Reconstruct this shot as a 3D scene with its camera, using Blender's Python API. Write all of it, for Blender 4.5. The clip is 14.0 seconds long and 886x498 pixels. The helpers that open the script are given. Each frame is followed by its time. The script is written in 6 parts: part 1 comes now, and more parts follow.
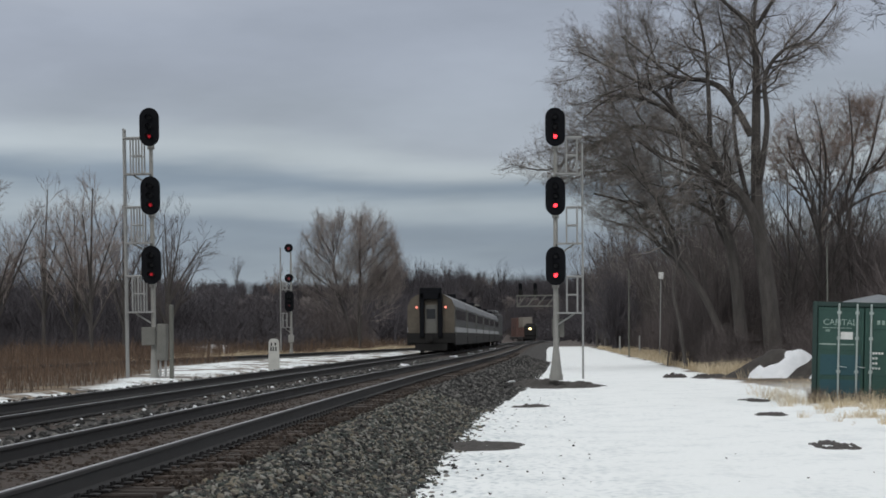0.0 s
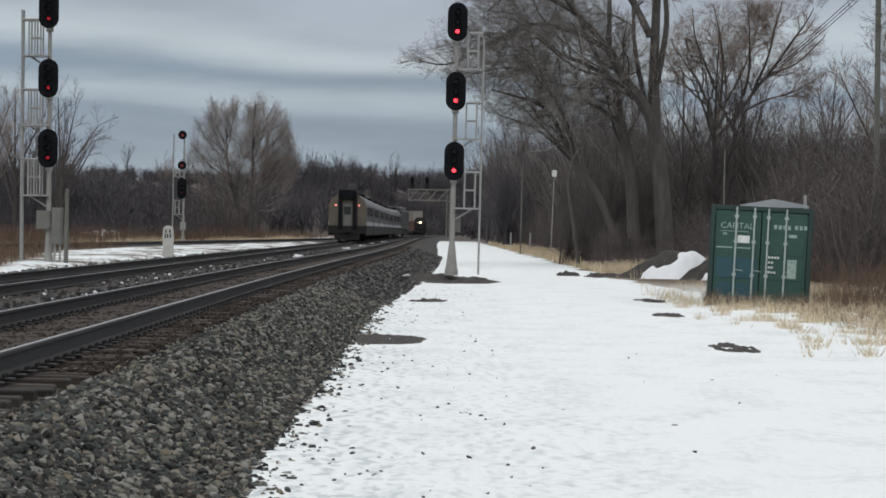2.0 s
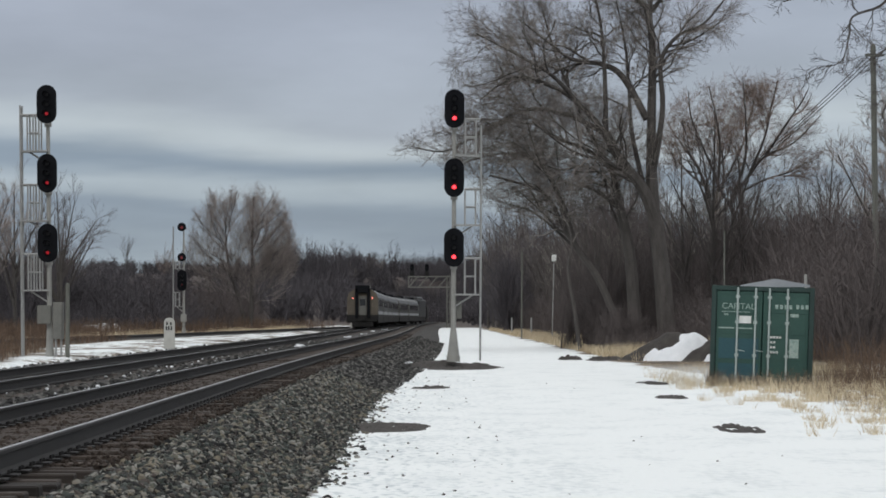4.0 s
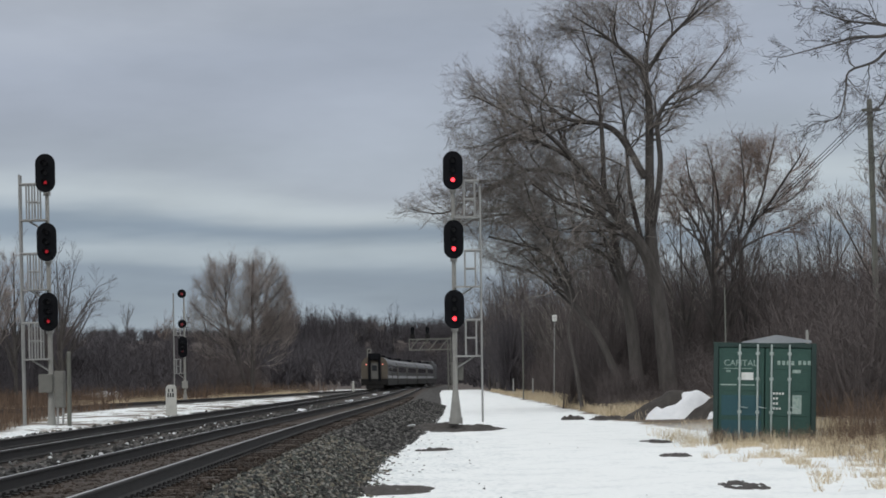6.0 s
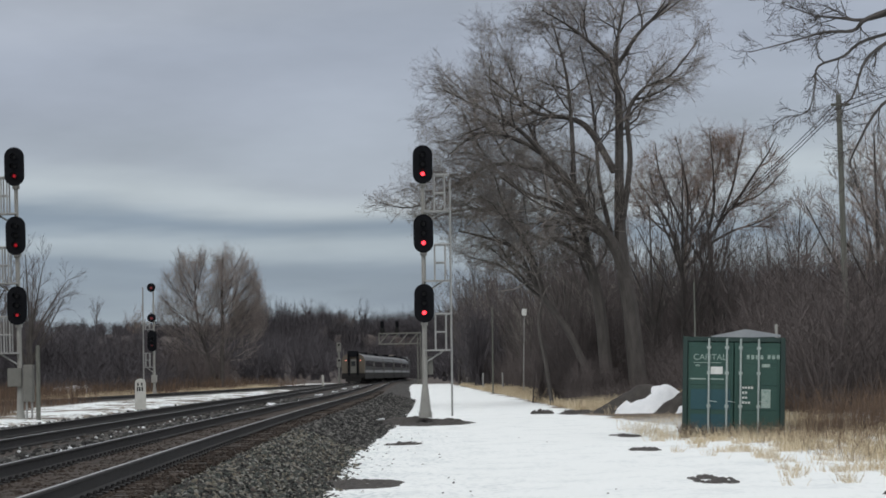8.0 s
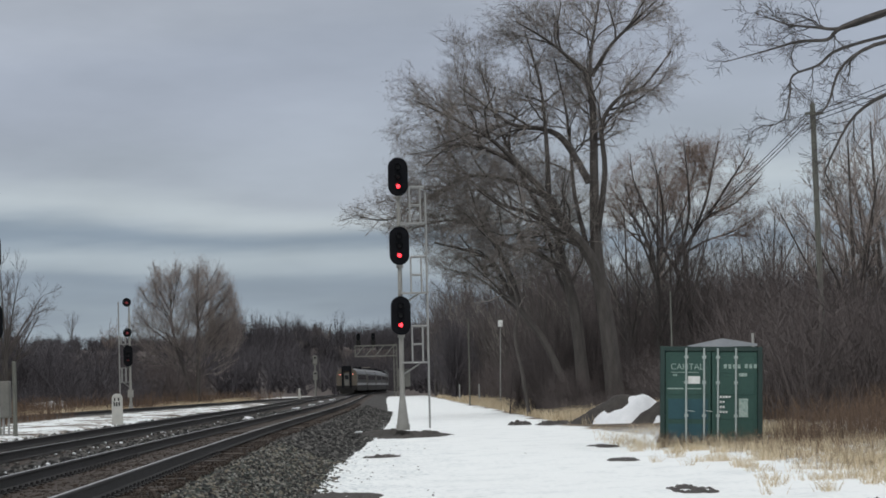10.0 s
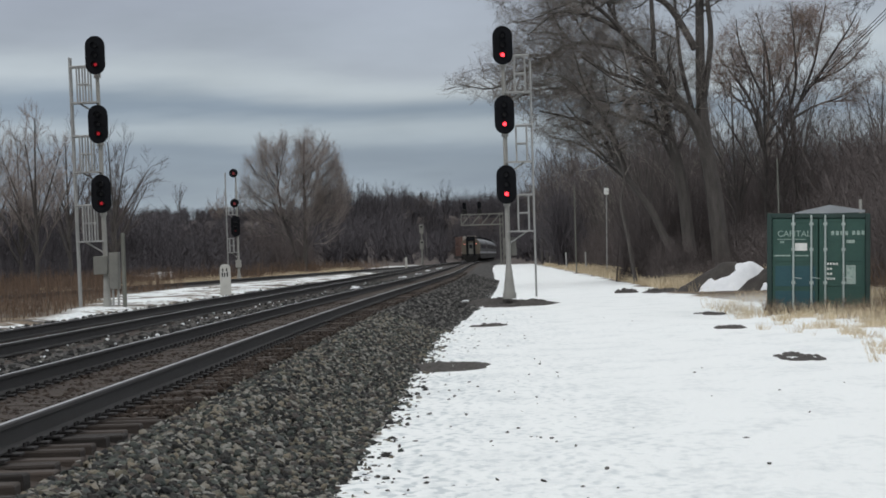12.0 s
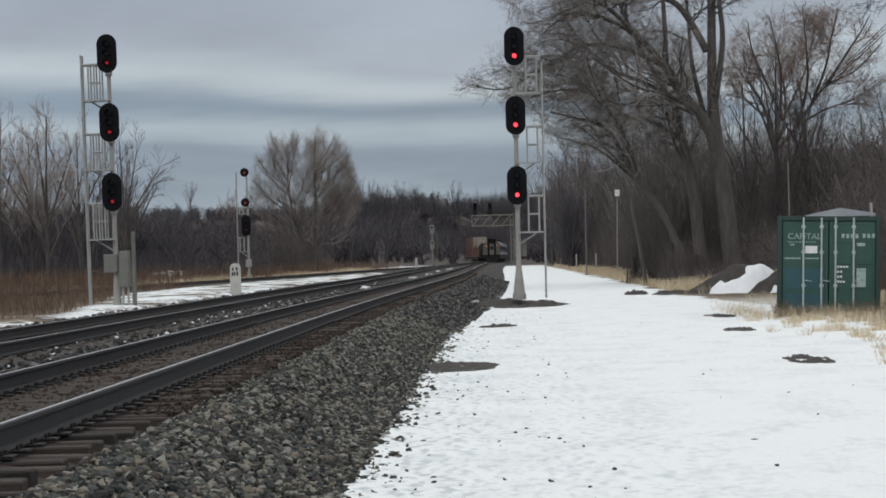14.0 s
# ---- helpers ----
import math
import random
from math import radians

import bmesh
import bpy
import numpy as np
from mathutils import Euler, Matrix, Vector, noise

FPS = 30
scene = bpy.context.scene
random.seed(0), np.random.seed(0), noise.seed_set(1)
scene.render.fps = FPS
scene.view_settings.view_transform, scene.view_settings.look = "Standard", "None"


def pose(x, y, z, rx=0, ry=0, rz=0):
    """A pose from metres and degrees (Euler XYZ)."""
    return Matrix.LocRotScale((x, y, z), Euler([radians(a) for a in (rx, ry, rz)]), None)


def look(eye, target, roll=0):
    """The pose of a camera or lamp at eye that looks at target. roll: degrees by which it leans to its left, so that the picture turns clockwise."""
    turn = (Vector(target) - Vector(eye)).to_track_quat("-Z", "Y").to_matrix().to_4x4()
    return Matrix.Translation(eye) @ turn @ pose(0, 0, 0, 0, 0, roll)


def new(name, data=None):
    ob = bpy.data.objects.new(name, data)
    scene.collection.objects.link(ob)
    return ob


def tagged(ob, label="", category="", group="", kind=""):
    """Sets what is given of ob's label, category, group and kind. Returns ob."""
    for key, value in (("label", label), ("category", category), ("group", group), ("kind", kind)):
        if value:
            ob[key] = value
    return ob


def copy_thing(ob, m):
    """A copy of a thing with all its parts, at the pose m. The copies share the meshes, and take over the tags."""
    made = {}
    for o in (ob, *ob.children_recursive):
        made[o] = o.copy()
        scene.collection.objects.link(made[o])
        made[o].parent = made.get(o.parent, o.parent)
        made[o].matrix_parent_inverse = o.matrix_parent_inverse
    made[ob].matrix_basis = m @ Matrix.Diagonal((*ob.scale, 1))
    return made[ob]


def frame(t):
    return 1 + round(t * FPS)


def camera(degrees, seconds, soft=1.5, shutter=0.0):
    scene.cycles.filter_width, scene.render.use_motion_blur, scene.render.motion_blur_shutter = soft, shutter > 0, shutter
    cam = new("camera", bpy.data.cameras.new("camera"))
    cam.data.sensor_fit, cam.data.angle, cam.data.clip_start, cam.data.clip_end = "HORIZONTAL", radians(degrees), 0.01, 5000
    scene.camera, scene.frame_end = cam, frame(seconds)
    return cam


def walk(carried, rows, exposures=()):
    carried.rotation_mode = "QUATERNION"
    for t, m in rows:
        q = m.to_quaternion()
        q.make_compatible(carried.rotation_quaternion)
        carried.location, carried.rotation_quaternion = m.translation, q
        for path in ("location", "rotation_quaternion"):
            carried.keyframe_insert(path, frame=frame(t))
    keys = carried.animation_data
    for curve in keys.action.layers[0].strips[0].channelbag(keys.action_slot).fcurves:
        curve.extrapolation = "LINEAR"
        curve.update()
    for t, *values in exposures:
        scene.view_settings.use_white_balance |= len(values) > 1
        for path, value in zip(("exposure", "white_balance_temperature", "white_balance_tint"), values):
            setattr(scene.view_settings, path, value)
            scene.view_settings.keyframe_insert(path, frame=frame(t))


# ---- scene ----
# camera: a long lens held by hand beside the line
LENS = 19.36


def held(x, z, yaw, pitch, roll):
    """The pose of the camera x metres across and z metres up, turned by so many degrees."""
    a, b = radians(yaw), radians(pitch)
    way = Vector((-math.sin(a) * math.cos(b), math.cos(a) * math.cos(b), math.sin(b)))
    return look((x, 0.0, z), Vector((x, 0.0, z)) + way * 10, roll)


cam = camera(LENS, 14.0, soft=1.72)
walk(cam, [
    (0.0, held(0.263, 1.634, 2.260, 1.955, -0.516)),
    (0.5, held(0.110, 1.665, 0.253, -0.884, 0.124)),
    (1.0, held(0.035, 1.663, 0.156, -0.830, 0.571)),
    (1.5, held(0.022, 1.647, -0.004, -0.225, 1.111)),
    (2.0, held(0.019, 1.647, -0.179, -0.393, 1.109)),
    (2.5, held(0.000, 1.664, 0.709, 0.595, 0.577)),
    (3.0, held(0.010, 1.651, 0.328, 1.101, 0.439)),
    (3.2, held(0.022, 1.646, 0.195, 1.076, 0.328)),
    (5.3, held(-0.037, 1.648, 0.061, 2.494, -0.856)),
    (5.5, held(-0.021, 1.645, 0.168, 2.522, -0.970)),
    (6.0, held(-0.018, 1.634, -0.184, 2.891, -1.072)),
    (6.5, held(-0.027, 1.647, -0.448, 2.954, -1.448)),
    (7.0, held(-0.025, 1.641, -0.509, 3.245, -1.395)),
    (7.5, held(-0.013, 1.637, -0.632, 3.225, -1.166)),
    (8.0, held(-0.016, 1.633, -0.848, 2.749, -1.054)),
    (10.3, held(-0.049, 1.649, -1.427, 3.128, -1.640)),
    (10.5, held(-0.016, 1.664, -1.364, 3.295, -1.622)),
    (11.0, held(-0.029, 1.656, 0.191, 2.891, -3.012)),
    (11.5, held(-0.041, 1.658, -0.147, 1.428, -1.864)),
    (12.0, held(-0.037, 1.660, 1.023, 0.168, -1.999)),
    (12.5, held(-0.029, 1.660, 0.706, 0.081, -1.998)),
    (13.0, held(-0.026, 1.653, 0.855, 0.160, -1.919)),
    (13.5, held(-0.013, 1.647, 1.681, 0.295, -1.968)),
    (14.0, held(-0.026, 1.650, 1.254, 0.191, -1.620)),
], exposures=((0.0, -0.07), (0.5, 0.04), (3.0, 0.05), (5.3, 0.02), (10.5, 0.02), (11.0, -0.10), (11.5, -0.05), (12.2, 0.02), (14.0, 0.02)))

# ---- world, sun ----
world = bpy.data.worlds.new("overcast")
scene.world = world
world.use_nodes = True
wn, wl = world.node_tree.nodes, world.node_tree.links
wn.clear()


def wnode(kind, **values):
    n = wn.new(kind)
    for k, v in values.items():
        n.inputs[k].default_value = v
    return n


SUN_EL, SUN_ROT = radians(38), radians(200)
sky = wn.new("ShaderNodeTexSky")
sky.sky_type, sky.sun_disc = "NISHITA", False
sky.sun_elevation, sky.sun_rotation = SUN_EL, SUN_ROT
coord = wn.new("ShaderNodeTexCoord")
split = wn.new("ShaderNodeSeparateXYZ")
wl.new(coord.outputs["Generated"], split.inputs[0])
stretch = wn.new("ShaderNodeMapping")
stretch.inputs["Scale"].default_value = (1.6, 1.6, 10.0)
wl.new(coord.outputs["Generated"], stretch.inputs[0])
wisps = wnode("ShaderNodeTexNoise", Scale=2.0, Detail=5.0, Roughness=0.5)
wl.new(stretch.outputs[0], wisps.inputs["Vector"])
lift = wn.new("ShaderNodeMath")
lift.operation = "MULTIPLY_ADD"
lift.inputs[1].default_value, lift.inputs[2].default_value = 0.085, -0.0425
wl.new(wisps.outputs[0], lift.inputs[0])
level = wn.new("ShaderNodeMath")
wl.new(split.outputs[2], level.inputs[0])
wl.new(lift.outputs[0], level.inputs[1])
span = wn.new("ShaderNodeMapRange")
span.inputs["From Max"].default_value = 0.5
wl.new(level.outputs[0], span.inputs["Value"])
layers = wn.new("ShaderNodeValToRGB")
layers.color_ramp.interpolation = "EASE"
stops = ((0.0, (0.26, 0.33, 0.41)), (0.03, (0.30, 0.365, 0.435)), (0.062, (0.20, 0.25, 0.325)), (0.09, (0.34, 0.395, 0.455)),
         (0.115, (0.195, 0.245, 0.32)), (0.15, (0.41, 0.455, 0.50)), (0.185, (0.315, 0.347, 0.408)), (0.24, (0.30, 0.326, 0.392)),
         (0.45, (0.46, 0.48, 0.51)), (1.0, (0.86, 0.865, 0.87)))
while len(layers.color_ramp.elements) < len(stops):
    layers.color_ramp.elements.new(0.5)
for e, (p, c) in zip(layers.color_ramp.elements, stops):
    e.position, e.color = p, (*c, 1)
wl.new(span.outputs[0], layers.inputs[0])
thin = wn.new("ShaderNodeMix")
thin.data_type, thin.blend_type = "RGBA", "ADD"
thin.inputs[0].default_value = 0.012
patches = wn.new("ShaderNodeMapping")
patches.inputs["Scale"].default_value = (3.5, 3.5, 11.0)
wl.new(coord.outputs["Generated"], patches.inputs[0])
mottle = wnode("ShaderNodeTexNoise", Scale=2.2, Detail=5.0, Roughness=0.55)
wl.new(patches.outputs[0], mottle.inputs["Vector"])
gain = wn.new("ShaderNodeMapRange")
gain.inputs["From Min"].default_value, gain.inputs["From Max"].default_value = 0.3, 0.7
gain.inputs["To Min"].default_value, gain.inputs["To Max"].default_value = 0.87, 1.13
wl.new(mottle.outputs[0], gain.inputs["Value"])
cloud = wn.new("ShaderNodeVectorMath")
cloud.operation = "SCALE"
wl.new(layers.outputs[0], cloud.inputs[0])
wl.new(gain.outputs[0], cloud.inputs["Scale"])
wl.new(cloud.outputs[0], thin.inputs[6])
wl.new(sky.outputs[0], thin.inputs[7])
shine = wnode("ShaderNodeBackground", Strength=1.0)
wl.new(thin.outputs[2], shine.inputs[0])
wout = wn.new("ShaderNodeOutputWorld")
wl.new(shine.outputs[0], wout.inputs[0])

lamp = bpy.data.lights.new("sun", "SUN")
lamp.energy, lamp.angle, lamp.color = 0.55, radians(25), (1.0, 0.97, 0.93)
sun = new("sun", lamp)
sun.matrix_world = look((0, 0, 60), (0 + 18, 60 * math.cos(SUN_EL), 60 - 60 * math.sin(SUN_EL)))

# ---- materials ----


def material(name, rough=0.8, metal=0.0):
    m = bpy.data.materials.new(name)
    m.use_nodes = True
    b = m.node_tree.nodes["Principled BSDF"]
    b.inputs["Roughness"].default_value, b.inputs["Metallic"].default_value = rough, metal
    return m, m.node_tree.nodes, m.node_tree.links, b


def mottled(name, dark, light, scale=4.0, fine=40.0, rough=0.8, metal=0.0, bump=0.2, pieces=0.0, stretch_by=(1, 1, 1), spread=0.25, middle=None):
    """Two scales of variation between two colours, with a fine relief; pieces: how far single pieces differ."""
    m, n, l, b = material(name, rough, metal)
    co, mp = n.new("ShaderNodeTexCoord"), n.new("ShaderNodeMapping")
    mp.inputs["Scale"].default_value = stretch_by
    l.new(co.outputs["Object"], mp.inputs[0])
    wide, small = n.new("ShaderNodeTexNoise"), n.new("ShaderNodeTexNoise")
    wide.inputs["Scale"].default_value, small.inputs["Scale"].default_value = scale, fine
    wide.inputs["Detail"].default_value, small.inputs["Detail"].default_value = 4, 3
    for t in (wide, small):
        l.new(mp.outputs[0], t.inputs["Vector"])
    mix = n.new("ShaderNodeMix")
    mix.inputs[0].default_value = 0.4
    l.new(wide.outputs[0], mix.inputs[2])
    l.new(small.outputs[0], mix.inputs[3])
    value = mix.outputs[0]
    if pieces:
        geo, ob = n.new("ShaderNodeNewGeometry"), n.new("ShaderNodeObjectInfo")
        add = n.new("ShaderNodeMath")
        l.new(geo.outputs["Random Per Island"], add.inputs[0])
        l.new(ob.outputs["Random"], add.inputs[1])
        wrap = n.new("ShaderNodeMath")
        wrap.operation = "FRACT"
        l.new(add.outputs[0], wrap.inputs[0])
        both = n.new("ShaderNodeMix")
        both.inputs[0].default_value = pieces
        l.new(value, both.inputs[2])
        l.new(wrap.outputs[0], both.inputs[3])
        value = both.outputs[0]
    ramp = n.new("ShaderNodeValToRGB")
    ramp.color_ramp.elements[0].position, ramp.color_ramp.elements[1].position = 0.5 - spread, 0.5 + spread
    ramp.color_ramp.elements[0].color, ramp.color_ramp.elements[1].color = (*dark, 1), (*light, 1)
    if middle:
        e = ramp.color_ramp.elements.new(0.56)
        e.color = (*middle, 1)
    l.new(value, ramp.inputs[0])
    l.new(ramp.outputs[0], b.inputs["Base Color"])
    if bump:
        bp = n.new("ShaderNodeBump")
        bp.inputs["Strength"].default_value, bp.inputs["Distance"].default_value = bump, 0.02
        l.new(small.outputs[0], bp.inputs["Height"])
        l.new(bp.outputs[0], b.inputs["Normal"])
    return m


def glow(name, colour, strength):
    m, n, l, b = material(name, 0.3)
    b.inputs["Base Color"].default_value = (*colour, 1)
    b.inputs["Emission Color"].default_value = (*colour, 1)
    b.inputs["Emission Strength"].default_value = strength
    return m


STONE = mottled("ballast_stone", (0.007, 0.008, 0.009), (0.23, 0.23, 0.21), 9, 60, 0.9, bump=0.5, pieces=0.72, spread=0.34, middle=(0.05, 0.057, 0.056))
for _pos, _hue in ((0.30, (0.020, 0.019, 0.017)), (0.42, (0.036, 0.046, 0.041)), (0.49, (0.068, 0.053, 0.046)), (0.63, (0.078, 0.090, 0.076)), (0.70, (0.160, 0.138, 0.100))):
    _e = STONE.node_tree.nodes["Color Ramp"].color_ramp.elements.new(_pos)
    _e.color = (*_hue, 1)
# darker copy of ballast_stone for the far shoulder and between the tracks
DARKSTONE = mottled("darker_ballast_stone", (0.008, 0.008, 0.008), (0.155, 0.15, 0.14), 9, 60, 0.9, bump=0.5, pieces=0.72, spread=0.34, middle=(0.038, 0.038, 0.036))
GRIT = mottled("ballast_bed", (0.016, 0.015, 0.015), (0.06, 0.056, 0.051), 5, 45, 0.95, bump=1.0)
CRIB = mottled("fouled_ballast", (0.014, 0.010, 0.008), (0.058, 0.041, 0.030), 3, 30, 0.95, bump=0.8)
TIE = mottled("tie_wood", (0.016, 0.013, 0.011), (0.072, 0.056, 0.046), 3, 22, 0.9, bump=0.5, pieces=0.5, stretch_by=(0.5, 5, 5))
RAILSIDE = mottled("rusted_rail", (0.006, 0.006, 0.0065), (0.019, 0.017, 0.017), 4, 60, 0.75, bump=0.3)
RAILTOP = mottled("worn_rail_head", (0.28, 0.285, 0.30), (0.44, 0.45, 0.46), 3, 60, 0.42, 0.9, bump=0.05)
STEEL = mottled("galvanised_steel", (0.27, 0.275, 0.27), (0.40, 0.405, 0.395), 3, 25, 0.55, 0.25, bump=0.1)
ALUM = mottled("painted_aluminium", (0.24, 0.24, 0.225), (0.36, 0.36, 0.335), 3, 25, 0.6, 0.1, bump=0.1)
# dingy paint of the boxes; on the far signals this grey stands for haze
DINGYHAZE = mottled("dingy_and_hazed_grey", (0.115, 0.115, 0.105), (0.20, 0.20, 0.18), 3, 25, 0.7, 0.05, bump=0.15)
BLACK = mottled("black_paint", (0.004, 0.0045, 0.006), (0.010, 0.011, 0.014), 3, 25, 0.75, bump=0.1)
BLACK.node_tree.nodes["Principled BSDF"].inputs["Specular IOR Level"].default_value = 0.12
LENSDARK = mottled("dark_lens", (0.004, 0.005, 0.006), (0.012, 0.013, 0.015), 3, 25, 0.4, bump=0)
RED = glow("red_lens", (1.0, 0.035, 0.05), 4.0)
DIMRED = glow("dim_red_lens", (0.5, 0.012, 0.022), 0.5)
DARKRED = glow("dark_red_lens", (0.14, 0.012, 0.015), 0.25)
TAILRED = glow("tail_lamp", (1.0, 0.28, 0.2), 1.3)
HEADLAMP = glow("headlamp", (1.0, 0.74, 0.34), 9.0)
CONCRETE = mottled("weathered_concrete", (0.40, 0.40, 0.37), (0.60, 0.60, 0.56), 4, 40, 0.9, bump=0.3)
WOODPOLE = mottled("weathered_pole", (0.085, 0.088, 0.078), (0.185, 0.19, 0.165), 3, 20, 0.9, bump=0.5, stretch_by=(6, 6, 0.6))
BARK = mottled("grey_bark", (0.038, 0.035, 0.033), (0.122, 0.112, 0.104), 1.5, 14, 0.95, bump=0.8, stretch_by=(3, 3, 0.7))
TWIG = mottled("twig_bark", (0.12, 0.109, 0.10), (0.30, 0.272, 0.25), 0.3, 4, 0.95, bump=0, pieces=0.5)
RUSSET = mottled("russet_twig", (0.135, 0.10, 0.085), (0.31, 0.245, 0.215), 0.3, 4, 0.95, bump=0, pieces=0.5)
PALETWIG = mottled("pale_twig", (0.17, 0.145, 0.135), (0.37, 0.325, 0.30), 0.3, 4, 0.95, bump=0, pieces=0.5)
# stem tone lifted and greyed, with some haze put into the colour
BRUSH = mottled("brush_stems", (0.055, 0.047, 0.047), (0.138, 0.117, 0.113), 0.15, 2, 0.95, bump=0, pieces=0.35)
# blue-grey of distance haze is put into the stem colour
HAZEWOOD = mottled("hazed_wood_stems", (0.041, 0.038, 0.044), (0.098, 0.090, 0.098), 0.1, 1.5, 0.95, bump=0, pieces=0.3)
NEEDLE = mottled("conifer_needles", (0.008, 0.013, 0.008), (0.03, 0.042, 0.026), 0.5, 5, 0.9, bump=0, pieces=0.4)
STRAW = mottled("dry_grass", (0.36, 0.28, 0.17), (0.74, 0.64, 0.46), 0.6, 6, 0.9, bump=0, pieces=0.6)
REED = mottled("brown_weeds", (0.06, 0.04, 0.029), (0.175, 0.118, 0.08), 0.4, 4, 0.95, bump=0, pieces=0.6)
SOIL = mottled("bare_soil", (0.022, 0.02, 0.019), (0.075, 0.067, 0.06), 3, 25, 0.95, bump=1.0)
GREEN = mottled("green_container_paint", (0.011, 0.050, 0.041), (0.027, 0.083, 0.065), 1.2, 18, 0.55, bump=0.15)
TEAL = mottled("teal_repaint", (0.009, 0.053, 0.070), (0.018, 0.08, 0.093), 1.5, 18, 0.55, bump=0.15)
DKGREEN = mottled("dark_green_paint", (0.005, 0.022, 0.02), (0.013, 0.042, 0.035), 1.5, 18, 0.55, bump=0.15)
WHITE = mottled("white_marking", (0.55, 0.57, 0.55), (0.75, 0.76, 0.74), 6, 30, 0.7, bump=0.05)
FADED = mottled("faded_marking", (0.10, 0.19, 0.16), (0.48, 0.56, 0.52), 12, 60, 0.8, bump=0.05)
GALV = mottled("lock_rod", (0.30, 0.36, 0.35), (0.46, 0.52, 0.50), 6, 40, 0.55, 0.2, bump=0.1)
ROOFGREY = mottled("grey_sheet_roof", (0.20, 0.22, 0.24), (0.32, 0.34, 0.36), 3, 20, 0.7, bump=0.1)
# stainless again but lighter: the roof's highlight is put into the colour
SKYLITROOF = mottled("skylit_coach_roof", (0.08, 0.083, 0.087), (0.17, 0.174, 0.18), 0.5, 7, 0.5, 0.2, bump=0.1)
STAINLESS = mottled("stainless_coach_side", (0.036, 0.038, 0.041), (0.078, 0.08, 0.083), 0.6, 8, 0.5, 0.3, bump=0.1, stretch_by=(1, 1, 8))
COACHEND = mottled("grimy_coach_end", (0.075, 0.064, 0.05), (0.15, 0.13, 0.10), 1.2, 10, 0.75, bump=0.2)
DOORGREY = mottled("coach_door", (0.10, 0.10, 0.09), (0.17, 0.17, 0.155), 2, 12, 0.6, bump=0.1)
GLASS = mottled("dark_window_glass", (0.012, 0.014, 0.017), (0.03, 0.033, 0.037), 1, 8, 0.12, bump=0)
UNDER = mottled("grimy_underframe", (0.006, 0.006, 0.006), (0.020, 0.019, 0.018), 2, 14, 0.9, bump=0.2)
STRIPE = mottled("white_stripe", (0.33, 0.34, 0.36), (0.48, 0.49, 0.51), 2, 12, 0.5, bump=0.05)
ORANGE = mottled("orange_container", (0.085, 0.048, 0.040), (0.14, 0.075, 0.06), 1, 8, 0.7, bump=0.1)
CREAM = mottled("cream_container", (0.20, 0.18, 0.155), (0.29, 0.265, 0.23), 1, 8, 0.7, bump=0.1)
SNOWBIT = mottled("snow_lump", (0.62, 0.65, 0.68), (0.82, 0.84, 0.86), 3, 20, 0.8, bump=0.3)


